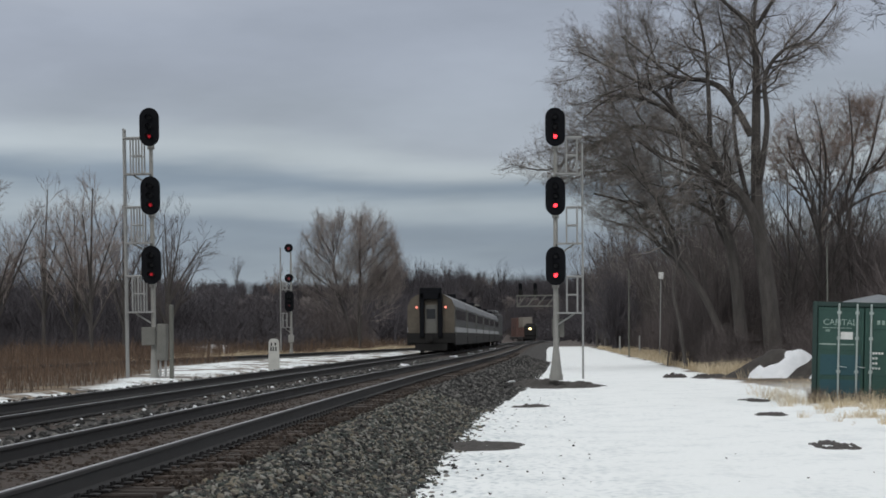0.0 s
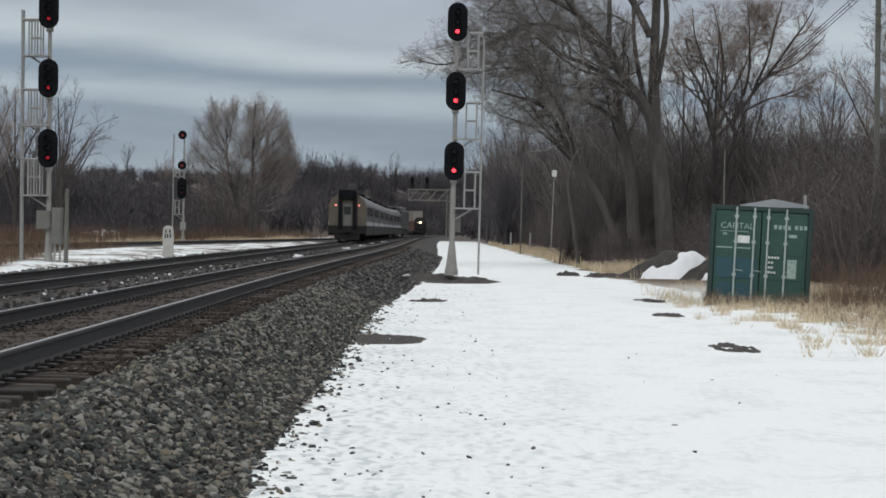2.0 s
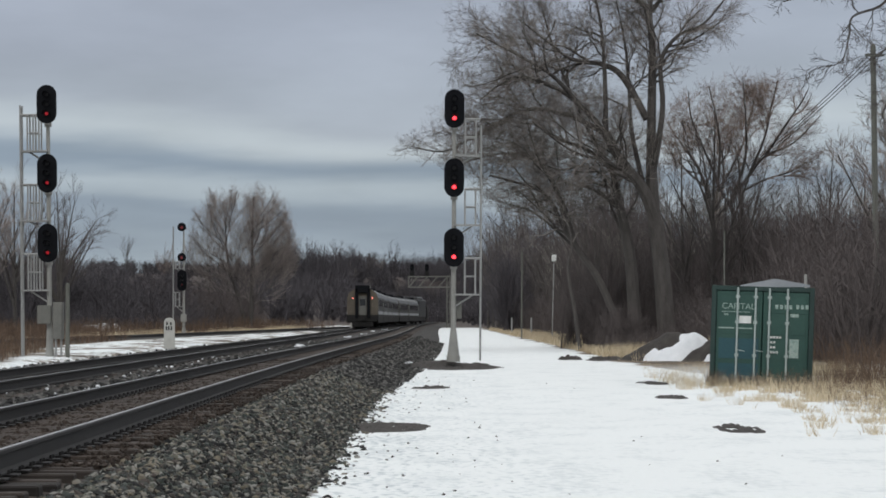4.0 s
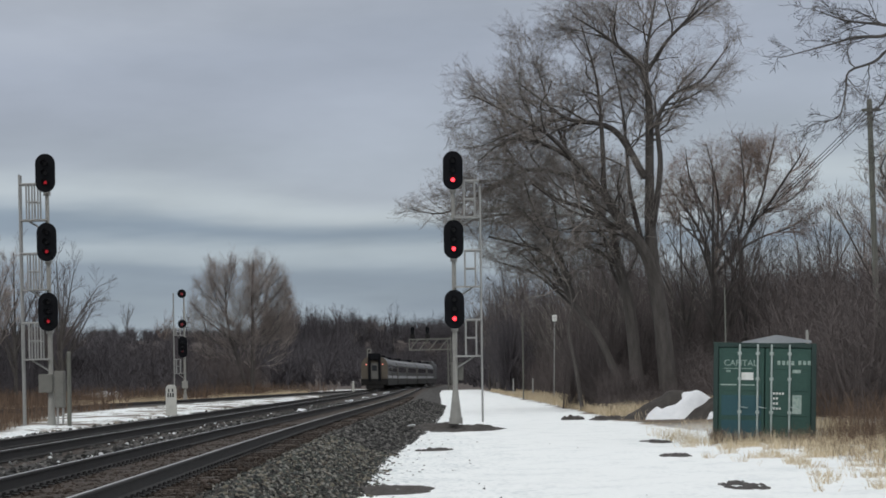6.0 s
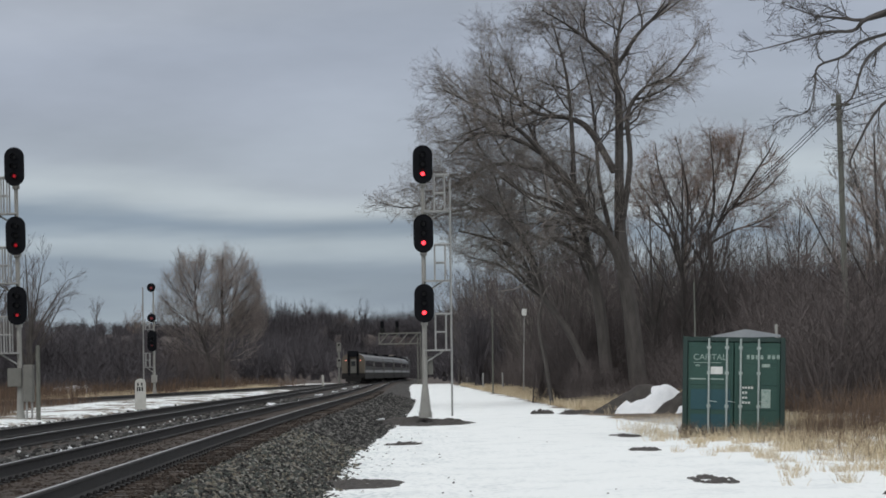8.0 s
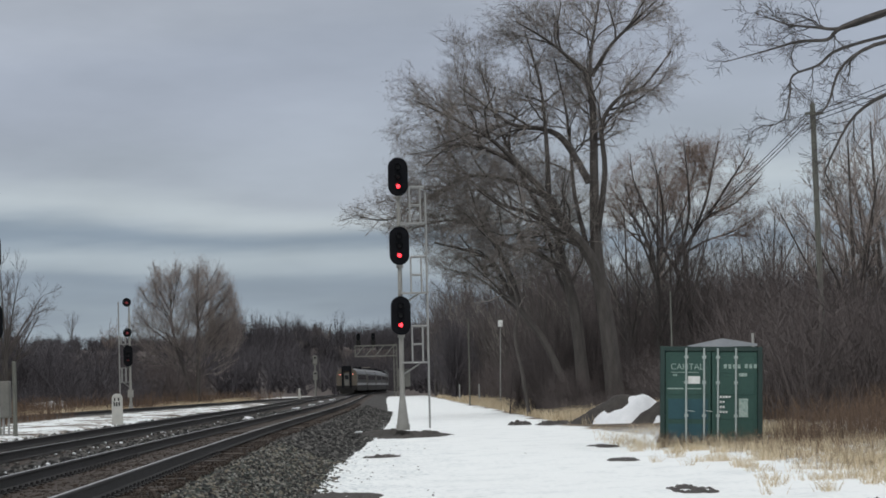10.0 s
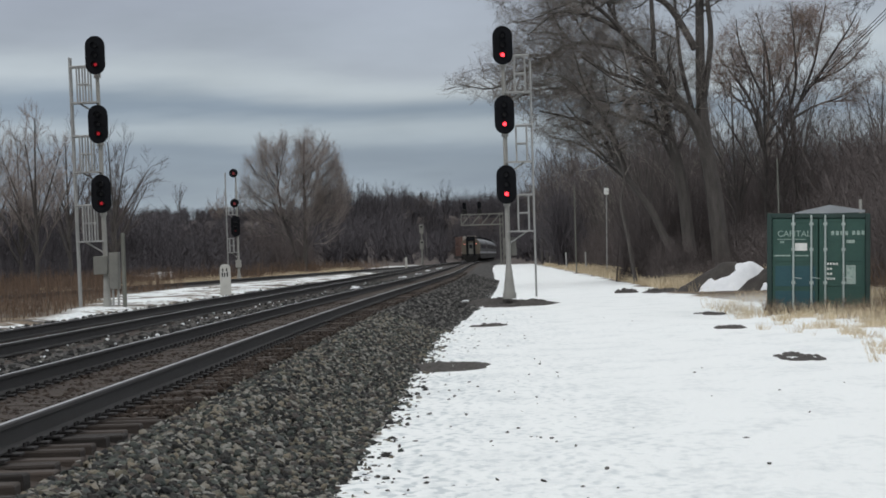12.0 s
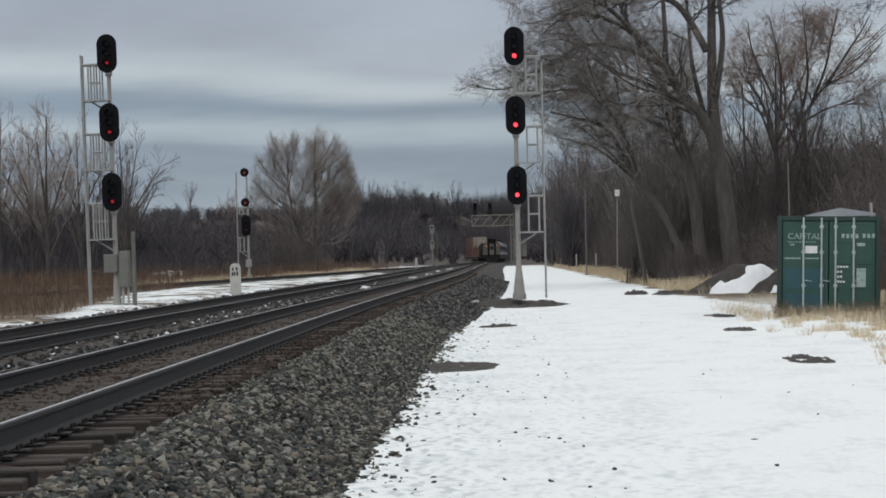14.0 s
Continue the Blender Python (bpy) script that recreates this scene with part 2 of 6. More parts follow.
def ground_material():
    """Snow along the road, straw and soil showing at its margins, brown weeds and darker ground beyond."""
    m, n, l, b = material("snowy_ground", 0.85)
    geo, sp = n.new("ShaderNodeNewGeometry"), n.new("ShaderNodeSeparateXYZ")
    l.new(geo.outputs["Position"], sp.inputs[0])

    def noise_of(scale, detail=4.0, squeeze=(1, 1, 1)):
        mp = n.new("ShaderNodeMapping")
        mp.inputs["Scale"].default_value = squeeze
        l.new(geo.outputs["Position"], mp.inputs[0])
        t = n.new("ShaderNodeTexNoise")
        t.inputs["Scale"].default_value, t.inputs["Detail"].default_value = scale, detail
        l.new(mp.outputs[0], t.inputs["Vector"])
        return t.outputs[0]

    def math_of(op, a, c, d=None):
        x = n.new("ShaderNodeMath")
        x.operation = op
        for k, v in enumerate((a, c, d)):
            if v is None:
                continue
            if isinstance(v, (int, float)):
                x.inputs[k].default_value = v
            else:
                l.new(v, x.inputs[k])
        return x.outputs[0]

    def ramp_of(v, lo, hi):
        x = n.new("ShaderNodeMapRange")
        x.inputs["From Min"].default_value, x.inputs["From Max"].default_value = lo, hi
        l.new(v, x.inputs["Value"])
        return x.outputs[0]

    wander = noise_of(0.5, 5, (1, 0.35, 1))
    ragged = noise_of(3.0, 5, (1, 0.5, 1))
    jit = math_of("MULTIPLY_ADD", ragged, 1.3, -0.65)
    jit2 = math_of("MULTIPLY_ADD", wander, 3.6, -1.8)
    right = math_of("ADD", sp.outputs[0], math_of("ADD", jit, jit2))
    snow_r = ramp_of(math_of("SUBTRACT", right, math_of("MULTIPLY", ramp_of(sp.outputs[1], 84.0, 64.0), 3.2)), 7.2, 6.7)
    left = math_of("ADD", sp.outputs[0], math_of("MULTIPLY", jit, 0.55))
    snow_l = ramp_of(left, -1.32, -1.18)
    road = math_of("MULTIPLY", math_of("MULTIPLY", snow_r, snow_l), ramp_of(sp.outputs[1], 470.0, 430.0))
    # patches of snow left of the line
    patch = ramp_of(math_of("ADD", wander, math_of("MULTIPLY", ragged, 0.35)), 0.50, 0.60)
    bound = math_of("MULTIPLY_ADD", ramp_of(sp.outputs[1], 72.0, 120.0), 5.1, 12.0)
    near_line = ramp_of(math_of("ADD", math_of("ADD", sp.outputs[0], bound), math_of("MULTIPLY", jit2, 0.45)), -0.4, 0.4)
    side = ramp_of(sp.outputs[0], -9.0, -9.4)
    patch_l = math_of("MULTIPLY", math_of("MULTIPLY", side, near_line), ramp_of(math_of("ADD", wander, math_of("MULTIPLY", ragged, 0.6)), 0.73, 0.80))
    right_zone = math_of("MULTIPLY", ramp_of(sp.outputs[0], 7.0, 7.4), ramp_of(sp.outputs[0], 16.0, 12.0))
    patch_r = math_of("MULTIPLY", math_of("MULTIPLY", right_zone, patch), ramp_of(sp.outputs[1], 92.0, 70.0))
    snow = math_of("MULTIPLY", math_of("MAXIMUM", road, math_of("MAXIMUM", patch_l, patch_r)), ramp_of(sp.outputs[1], 450.0, 400.0))

    col = n.new("ShaderNodeValToRGB")
    col.color_ramp.elements[0].color, col.color_ramp.elements[1].color = (0.58, 0.635, 0.655, 1), (0.87, 0.905, 0.905, 1)
    col.color_ramp.elements[0].position, col.color_ramp.elements[1].position = 0.18, 0.50
    # crusted snow by the stones; shade of its bumps is put into the colour
    crust_shade = math_of("MULTIPLY", ramp_of(math_of("ADD", sp.outputs[0], jit2), 2.2, -0.6), ramp_of(noise_of(8.0, 4, (1, 0.45, 1)), 0.50, 0.62))
    worn = math_of("ADD", math_of("MULTIPLY", noise_of(1.1, 6, (1, 0.5, 1)), 0.55), math_of("MULTIPLY", noise_of(9.0, 4, (1, 0.4, 1)), 0.45))
    l.new(math_of("SUBTRACT", worn, math_of("MULTIPLY", crust_shade, 0.32)), col.inputs[0])
    bare = n.new("ShaderNodeValToRGB")
    bare.color_ramp.elements[0].color, bare.color_ramp.elements[1].color = (0.045, 0.034, 0.025, 1), (0.20, 0.148, 0.09, 1)
    bare.color_ramp.elements[0].position, bare.color_ramp.elements[1].position = 0.35, 0.65
    l.new(noise_of(0.35, 8), bare.inputs[0])
    mix = n.new("ShaderNodeMix")
    mix.data_type = "RGBA"
    l.new(snow, mix.inputs[0])
    # an even darker brown takes over far off and to both sides
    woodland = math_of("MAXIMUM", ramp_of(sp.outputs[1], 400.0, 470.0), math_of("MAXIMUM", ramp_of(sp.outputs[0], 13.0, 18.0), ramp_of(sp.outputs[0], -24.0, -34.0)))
    dark_ground = n.new("ShaderNodeMix")
    dark_ground.data_type = "RGBA"
    dark_ground.inputs[7].default_value = (0.065, 0.050, 0.044, 1)
    l.new(woodland, dark_ground.inputs[0])
    l.new(bare.outputs[0], dark_ground.inputs[6])
    l.new(dark_ground.outputs[2], mix.inputs[6])
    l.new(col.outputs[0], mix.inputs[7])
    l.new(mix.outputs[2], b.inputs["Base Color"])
    bp = n.new("ShaderNodeBump")
    bp.inputs["Strength"].default_value, bp.inputs["Distance"].default_value = 0.7, 0.10
    h = math_of("ADD", noise_of(5.0, 5), math_of("MULTIPLY", noise_of(22.0, 3), 0.35))
    l.new(h, bp.inputs["Height"])
    l.new(bp.outputs[0], b.inputs["Normal"])
    return m


GROUND = ground_material()

# ---- mesh helpers ----
RND = random.Random(7)


def link_mesh(name, me, mats, parent=None, label=""):
    for mt in (mats if isinstance(mats, (list, tuple)) else [mats]):
        if mt.name not in me.materials:
            me.materials.append(mt)
    ob = new(name, me)
    if parent is not None:
        ob.parent = parent
    if label:
        tagged(ob, label)
    return ob


def part(name, bm, mats, parent=None, label="", smooth=False):
    me = bpy.data.meshes.new(name)
    bm.normal_update()
    bm.to_mesh(me)
    bm.free()
    if smooth:
        for p in me.polygons:
            p.use_smooth = True
    return link_mesh(name, me, mats, parent, label)


def from_arrays(name, verts, faces, mats, parent=None, label="", index=None):
    me = bpy.data.meshes.new(name)
    me.from_pydata(verts, [], faces)
    if index is not None:
        me.polygons.foreach_set("material_index", index)
    me.update()
    return link_mesh(name, me, mats, parent, label)


def empty(name, at=(0, 0, 0), label="", category="", group="", turn=0.0):
    ob = new(name)
    ob.matrix_world = pose(*at, 0, 0, turn)
    return tagged(ob, label, category, group)


def box(bm, x0, x1, y0, y1, z0, z1, bevel=0.0, mat=0, m=None):
    r = bmesh.ops.create_cube(bm, size=1)
    t = Matrix.Translation(((x0 + x1) / 2, (y0 + y1) / 2, (z0 + z1) / 2)) @ Matrix.Diagonal((x1 - x0, y1 - y0, z1 - z0, 1))
    bmesh.ops.transform(bm, matrix=(m @ t) if m else t, verts=r["verts"])
    fs = {f for v in r["verts"] for f in v.link_faces}
    for f in fs:
        f.material_index = mat
    if bevel:
        es = {e for v in r["verts"] for e in v.link_edges}
        bmesh.ops.bevel(bm, geom=list(es), offset=bevel, segments=1, affect="EDGES", clamp_overlap=True)


def rod(bm, a, c, r0, r1=None, sides=8, mat=0, caps=True):
    a, c = Vector(a), Vector(c)
    r1 = r0 if r1 is None else r1
    d = c - a
    res = bmesh.ops.create_cone(bm, cap_ends=caps, segments=sides, radius1=r0, radius2=r1, depth=d.length)
    q = d.to_track_quat("Z", "Y").to_matrix().to_4x4()
    bmesh.ops.transform(bm, matrix=Matrix.Translation((a + c) / 2) @ q, verts=res["verts"])
    for f in {f for v in res["verts"] for f in v.link_faces}:
        f.material_index = mat


def made(fn, *a, **k):
    bm = bmesh.new()
    fn(bm, *a, **k)
    return bm


def smooth_line(points, y):
    """A smooth curve x(y) through a few control points, level beyond its ends."""
    if y <= points[0][0]:
        return points[0][1]
    for k in range(len(points) - 1):
        (y0, x0), (y1, x1) = points[k], points[k + 1]
        if y <= y1:
            m0 = 0 if k == 0 else (x1 - points[k - 1][1]) / (y1 - points[k - 1][0])
            m1 = (x1 - x0) / (y1 - y0) if k + 2 >= len(points) else (points[k + 2][1] - x0) / (points[k + 2][0] - y0)
            h, s = y1 - y0, (y - y0) / (y1 - y0)
            return (2 * s**3 - 3 * s**2 + 1) * x0 + (s**3 - 2 * s**2 + s) * h * m0 + (3 * s**2 - 2 * s**3) * x1 + (s**3 - s**2) * h * m1
    return points[-1][1]


# ---- the lines of the tracks: distance ahead and place across ----
RAIL = 0.66
NEAR = ((8, -4.03), (60, -4.0), (160, -3.1), (320, -3.0), (420, -2.5), (480, -1.5), (560, -0.3), (700, 0.6))
FAR = ((8, -7.55), (60, -7.6), (165, -7.2), (350, -7.05), (450, -5.4), (560, -3.9), (650, -3.4), (672, -4.4), (700, -7.0), (740, -12.5), (790, -21.0))
CROSS = ((340, -7.05), (368, -6.3), (395, -5.1), (421, -3.7), (450, -2.35), (476, -1.55), (520, -0.9))
THIRD = ((40, -25.5), (80, -23.3), (118, -21.2), (150, -19.4), (200, -16.5), (260, -13.4), (320, -9.8), (370, -7.1))


def near_x(y):
    return smooth_line(NEAR, y)


def far_x(y):
    return smooth_line(FAR, y)


def train_x(y):
    if y < 340:
        return far_x(y)
    return smooth_line(CROSS, y) if y < 520 else near_x(y)

# ---- ground, hills ----


def ground_z(x, y):
    left = min(max((-9.0 - x) / 3.0, 0), 1) * 0.40
    right = min(max((x - 10.0) / 14.0, 0), 1) * 1.0 + min(max((x - 26.0) / 60.0, 0), 1) * 6.0 * min(max((y - 60) / 80, 0), 1)
    back = min(max((y - 480) / 450, 0), 1)
    hill = back * back * (3 - 2 * back) * (17.0 + 3.0 * noise.noise((x * 0.006, y * 0.004, 3)))
    gap = 1.0 - math.exp(-((x - 0.0) / 26.0) ** 2) * (1.0 if y < 800 else 0.0)
    west = min(max((-70 - x) / 120, 0), 1) * min(max((y - 150) / 250, 0), 1) * 4.0
    rough = 0.035 * noise.noise((x * 0.9, y * 0.35, 0)) + 0.02 * noise.noise((x * 2.6, y * 1.4, 5))
    return left + right + hill * gap + west + rough


def build_ground():
    xs = [-1600, -900, -500, -320, -220, -160, -120, -90, -70, -55, -42, -34, -28, -24, -21, -18.5, -16.5, -15, -14, -13, -12, -11, -10, -9, -7, -4, -2.5]
    xs += [-1.9 + 0.3 * k for k in range(40)] + [11, 13, 15, 18, 22, 26, 32, 40, 52, 70, 95, 130, 190, 280, 420, 700, 1100, 1700]
    ys = [-200, -60, -20, 0, 6] + [10 + 0.6 * k for k in range(110)] + [78 + 3 * k for k in range(50)] + [235 + 15 * k for k in range(50)] + [1050, 1250, 1600, 2200, 3200, 4600]
    verts, faces = [], []
    for y in ys:
        for x in xs:
            dip = -0.25 if -10.2 < x < -1.7 else 0.0
            verts.append((x, y, ground_z(x, y) + dip))
    w = len(xs)
    for j in range(len(ys) - 1):
        for i in range(w - 1):
            faces.append((j * w + i, j * w + i + 1, (j + 1) * w + i + 1, (j + 1) * w + i))
    ob = from_arrays("ground", verts, faces, GROUND)
    for p in ob.data.polygons:
        p.use_smooth = True
    return tagged(ob, "flat ground with trampled snow and brown winter weeds", "ground", kind="structure")


ground = build_ground()

# ---- ballast ----
def bed_profile(y):
    n, f = near_x(y), far_x(y)
    mid = (n + f) / 2
    w = 0.55 * min(max((y - 55) / 35, 0), 1)
    return [(n + 2.95 + w, -0.08), (n + 2.60 + w, 0.05), (n + 1.75, 0.42), (n + 1.36, 0.37), (n + 0.6, 0.458), (n - 0.6, 0.462), (n - 1.3, 0.455),
            (mid, 0.40), (f + 1.3, 0.47), (f + 0.6, 0.46), (f - 0.6, 0.46), (f - 1.35, 0.47), (f - 1.7, 0.44), (f - 3.0, 0.30), (f - 3.4, 0.15)]


def build_bed():
    ys = [-40, -30, -20, -10, 0] + [6 + 1.0 * k for k in range(100)] + [108 + 6 * k for k in range(110)]
    verts, faces, idx = [], [], []
    for y in ys:
        for x, z in bed_profile(y):
            verts.append((x + 0.03 * noise.noise((x, y, 2)), y, z + 0.03 * noise.noise((x * 3, y * 1.5, 1))))
    w = 15
    for j in range(len(ys) - 1):
        for i in range(w - 1):
            faces.append((j * w + i + 1, j * w + i, (j + 1) * w + i, (j + 1) * w + i + 1))
            idx.append(1 if i in (3, 4, 5, 8, 9, 10) else 0)
    return tagged(from_arrays("ballast_bed", verts, faces, [GRIT, CRIB], index=idx), "raised bed of grey crushed stone under two tracks", "ballast", kind="structure")


bed = build_bed()
ICO = None


def stone_arrays(spots, size, seed, flat=0.75):
    """Angular stones, one at each spot, as one pair of vertex and face arrays."""
    global ICO
    if ICO is None:
        bm = bmesh.new()
        bmesh.ops.create_icosphere(bm, subdivisions=1, radius=1)
        ICO = (np.array([v.co for v in bm.verts]), np.array([[v.index for v in f.verts] for f in bm.faces]))
        bm.free()
    base, tri = ICO
    g = np.random.default_rng(seed)
    k, c = len(spots), np.array(spots, float)
    s = size * g.uniform(0.55, 1.5, (k, 1, 1)) * g.uniform(0.55, 1.35, (k, 1, 3))
    v = base[None] * s * g.uniform(0.62, 1.25, (k, len(base), 1))
    a, b = g.uniform(0, 6.28, k), g.uniform(-0.7, 0.7, k)
    ca, sa, cb, sb = np.cos(a)[:, None], np.sin(a)[:, None], np.cos(b)[:, None], np.sin(b)[:, None]
    x, y, z = v[..., 0], v[..., 1], v[..., 2] * flat
    y, z = y * cb - z * sb, y * sb + z * cb
    x, y = x * ca - y * sa, x * sa + y * ca
    out = np.stack([x, y, z], -1) + c[:, None]
    f = tri[None] + (np.arange(k) * len(base))[:, None, None]
    return out.reshape(-1, 3), f.reshape(-1, 3)


def bed_z(u):
    """Height of the shoulder at u metres right of the near track's middle line."""
    return float(np.interp(u, (1.35, 1.75, 2.60, 2.95, 3.6), (0.40, 0.43, 0.05, -0.02, 0.0)))


def spread_stones():
    spots, far_spots, nearest = [], [], []
    r = random.Random(3)
    while len(spots) < 29000:
        y = 12.5 + 48 * r.random() ** 1.5
        u = r.uniform(1.33, 2.85) + (r.random() ** 4) * 0.35
        spots.append((near_x(y) + u, y, bed_z(u) + r.uniform(-0.012, 0.022)))
    while len(far_spots) < 9000:
        y = 58 + 110 * r.random() ** 1.3
        u = r.uniform(1.3, 3.0)
        w = 1 + 0.19 * min(max((y - 55) / 35, 0), 1)
        far_spots.append((near_x(y) + u * w, y, bed_z(u) + r.uniform(-0.01, 0.03)))
    between = []
    while len(between) < 7500:
        y = 24 + 120 * r.random() ** 1.3
        n, f = near_x(y), far_x(y)
        if r.random() < 0.72:
            x = r.uniform(f + 0.85, n - 0.85)
        else:
            x = r.uniform(f - 2.8, f - 1.2)
        between.append((x, y, 0.455 + r.uniform(-0.04, 0.02)))
    crib = []
    while len(crib) < 8000:
        y = 14 + 60 * r.random() ** 1.4
        crib.append((near_x(y) + (r.uniform(-0.66, 0.66) if r.random() < 0.7 or y < 21 else r.uniform(0.85, 1.42)), y, 0.45 + r.uniform(-0.01, 0.012)))
    v, f = stone_arrays(crib, 0.024, 13)
    tagged(from_arrays("fouled_stones", v.tolist(), f.tolist(), CRIB, bed), "small dirty brown stones between the rails", kind="stuff")
    spots.sort(key=lambda p: p[1])
    nearest, rest = spots[:300], spots[300:]
    v, f = stone_arrays(rest, 0.030, 11)
    tagged(from_arrays("loose_ballast", v.tolist(), f.tolist(), STONE, bed), "angular grey ballast stones on the shoulder", kind="stuff")
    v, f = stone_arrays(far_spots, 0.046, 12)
    tagged(from_arrays("coarse_ballast", v.tolist(), f.tolist(), DARKSTONE, bed), "grey ballast stones on the far shoulder", kind="stuff")
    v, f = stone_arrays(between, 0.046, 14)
    tagged(from_arrays("grimy_stones", v.tolist(), f.tolist(), DARKSTONE, bed), "darker ballast stones between and beside the tracks", kind="stuff")
    shapes = []
    for k in range(8):
        v, f = stone_arrays([(0, 0, 0)], 0.032, 30 + k)
        me = bpy.data.meshes.new("stone")
        me.from_pydata(v.tolist(), [], f.tolist())
        me.materials.append(STONE)
        shapes.append(me)
    for k, p in enumerate(nearest):
        ob = new("stone", shapes[k % 8])
        ob.parent = bed
        ob.matrix_basis = pose(*p, 0, 0, r.uniform(0, 360))


# ---- tracks ----
PROFILE = ((-0.075, 0.0), (0.075, 0.0), (0.075, 0.012), (0.012, 0.03), (0.009, 0.13), (0.036, 0.142), (0.037, 0.168), (0.030, 0.174), (0.015, 0.176), (-0.022, 0.176), (-0.030, 0.174), (-0.037, 0.168), (-0.036, 0.142), (-0.009, 0.13), (-0.012, 0.03), (-0.075, 0.012))


def sweep_rail(name, line, off, y0, y1, top, parent, step=4.0, label="steel rail, rusted sides and worn bright head"):
    verts, faces, idx = [], [], []
    n, w = int((y1 - y0) / step) + 1, len(PROFILE)
    for k in range(n + 1):
        y = y0 + (y1 - y0) * k / n
        x, dx = line(y), (line(y + 0.5) - line(y - 0.5))
        for u, h in PROFILE:
            verts.append((x + off + u, y - dx * (off + u), top - 0.176 + h))
    for k in range(n):
        for i in range(w):
            j = (i + 1) % w
            faces.append((k * w + i, k * w + j, (k + 1) * w + j, (k + 1) * w + i))
            idx.append(1 if i == 8 else 0)
    return from_arrays(name, verts, faces, [RAILSIDE, RAILTOP], parent, label, idx)


def tie_mesh():
    bm = bmesh.new()
    box(bm, -1.29, 1.29, -0.115, 0.115, -0.17, 0.0, 0.012)
    me = bpy.data.meshes.new("tie")
    bm.to_mesh(me)
    bm.free()
    me.materials.append(TIE)
    return me


def plate_mesh():
    bm = bmesh.new()
    box(bm, -0.17, 0.17, -0.09, 0.09, 0.0, 0.018, 0.004)
    for sx in (-0.1, 0.1):
        for sy in (-0.06, 0.06):
            rod(bm, (sx, sy, 0.01), (sx, sy, 0.05), 0.014, sides=6)
    me = bpy.data.meshes.new("tie_plate")
    bm.to_mesh(me)
    bm.free()
    me.materials.append(RAILSIDE)
    return me


def build_track(name, line, y0, y1, top, label, single, lastrow, plates=0):
    track = empty(name, (0, 0, 0), label, "railway track")
    for off in (-0.7525, 0.7525):
        sweep_rail("rail", line, off, y0, y1, top, track)
    r = random.Random(len(label))
    tie, plate = tie_mesh(), plate_mesh()
    y, verts, faces, count = single, [], [], 0
    tz = top - 0.176 - 0.018
    while y < lastrow:
        dx = line(y + 0.5) - line(y - 0.5)
        m = pose(line(y) + r.uniform(-0.09, 0.09), y + r.uniform(-0.05, 0.05), tz + r.uniform(-0.03, 0.0), r.uniform(-2, 2), r.uniform(-0.8, 0.8), math.degrees(-dx) + r.uniform(-1, 1))
        if count < 150:
            ob = new("tie", tie)
            ob.parent, ob.matrix_basis = track, m
            if count < plates:
                for off in (-0.7525, 0.7525):
                    po = new("tie_plate", plate)
                    po.parent, po.matrix_basis = track, pose(line(y) + off, y, tz)
        else:
            b = len(verts)
            verts += [tuple(m @ v.co) for v in tie.vertices]
            faces += [tuple(b + i for i in p.vertices) for p in tie.polygons]
        y += 0.535
        count += 1
    y = single - 0.535
    while y > -39 and single < 40:
        b = len(verts)
        verts += [tuple(pose(line(y), y, tz) @ v.co) for v in tie.vertices]
        faces += [tuple(b + i for i in p.vertices) for p in tie.polygons]
        y -= 0.535
    if verts:
        tagged(from_arrays("far_ties", verts, faces, TIE, track), kind="stuff")
    return track


near_track = build_track("near_track", near_x, -40, 720, RAIL, "main track on wooden ties with worn bright rail heads", 12.0, 190, plates=70)
far_track = build_track("far_track", far_x, -40, 785, RAIL, "second main track parallel to the first in stone ballast", 26.0, 190, plates=0)
build_track("branch_track", lambda y: smooth_line(THIRD, y), 42, 368, RAIL - 0.06, "rusty branch track curving in through patchy snow", 60.0, 240)
build_track("crossover_track", lambda y: smooth_line(CROSS, y), 341, 519, RAIL + 0.006, "diagonal crossover between the two main tracks", 342.0, 360)


def branch_bed():
    verts, faces = [], []
    for k in range(60):
        y = 42 + 5.5 * k
        x = smooth_line(THIRD, y)
        for u, z in ((-2.4, 0.3), (-1.5, 0.46), (1.5, 0.46), (2.4, 0.3)):
            verts.append((x + u, y, z + 0.02 * noise.noise((u, y, 0))))
    for k in range(59):
        for i in range(3):
            faces.append((k * 4 + i, k * 4 + i + 1, k * 4 + i + 5, k * 4 + i + 4))
    tagged(from_arrays("branch_bed", verts, faces, GRIT), "low gravel bed under the branch track", "ballast", kind="structure")


branch_bed()

# ---- signals ----


def capsule(bm, w, h, y0, y1, mat=0, steps=10):
    """An upright plate with round ends, w wide and h high, centred on the origin."""
    r, s = w / 2, (h - w) / 2
    ring = [(r * math.cos(a), s + r * math.sin(a)) for a in (math.pi * k / steps for k in range(steps + 1))]
    ring += [(r * math.cos(a), -s + r * math.sin(a)) for a in (math.pi + math.pi * k / steps for k in range(steps + 1))]
    front = [bm.verts.new((x, y0, z)) for x, z in ring]
    back = [bm.verts.new((x, y1, z)) for x, z in ring]
    fs = [bm.faces.new(front), bm.faces.new(list(reversed(back)))]
    n = len(ring)
    for k in range(n):
        fs.append(bm.faces.new((front[(k + 1) % n], front[k], back[k], back[(k + 1) % n])))
    for f in fs:
        f.material_index = mat


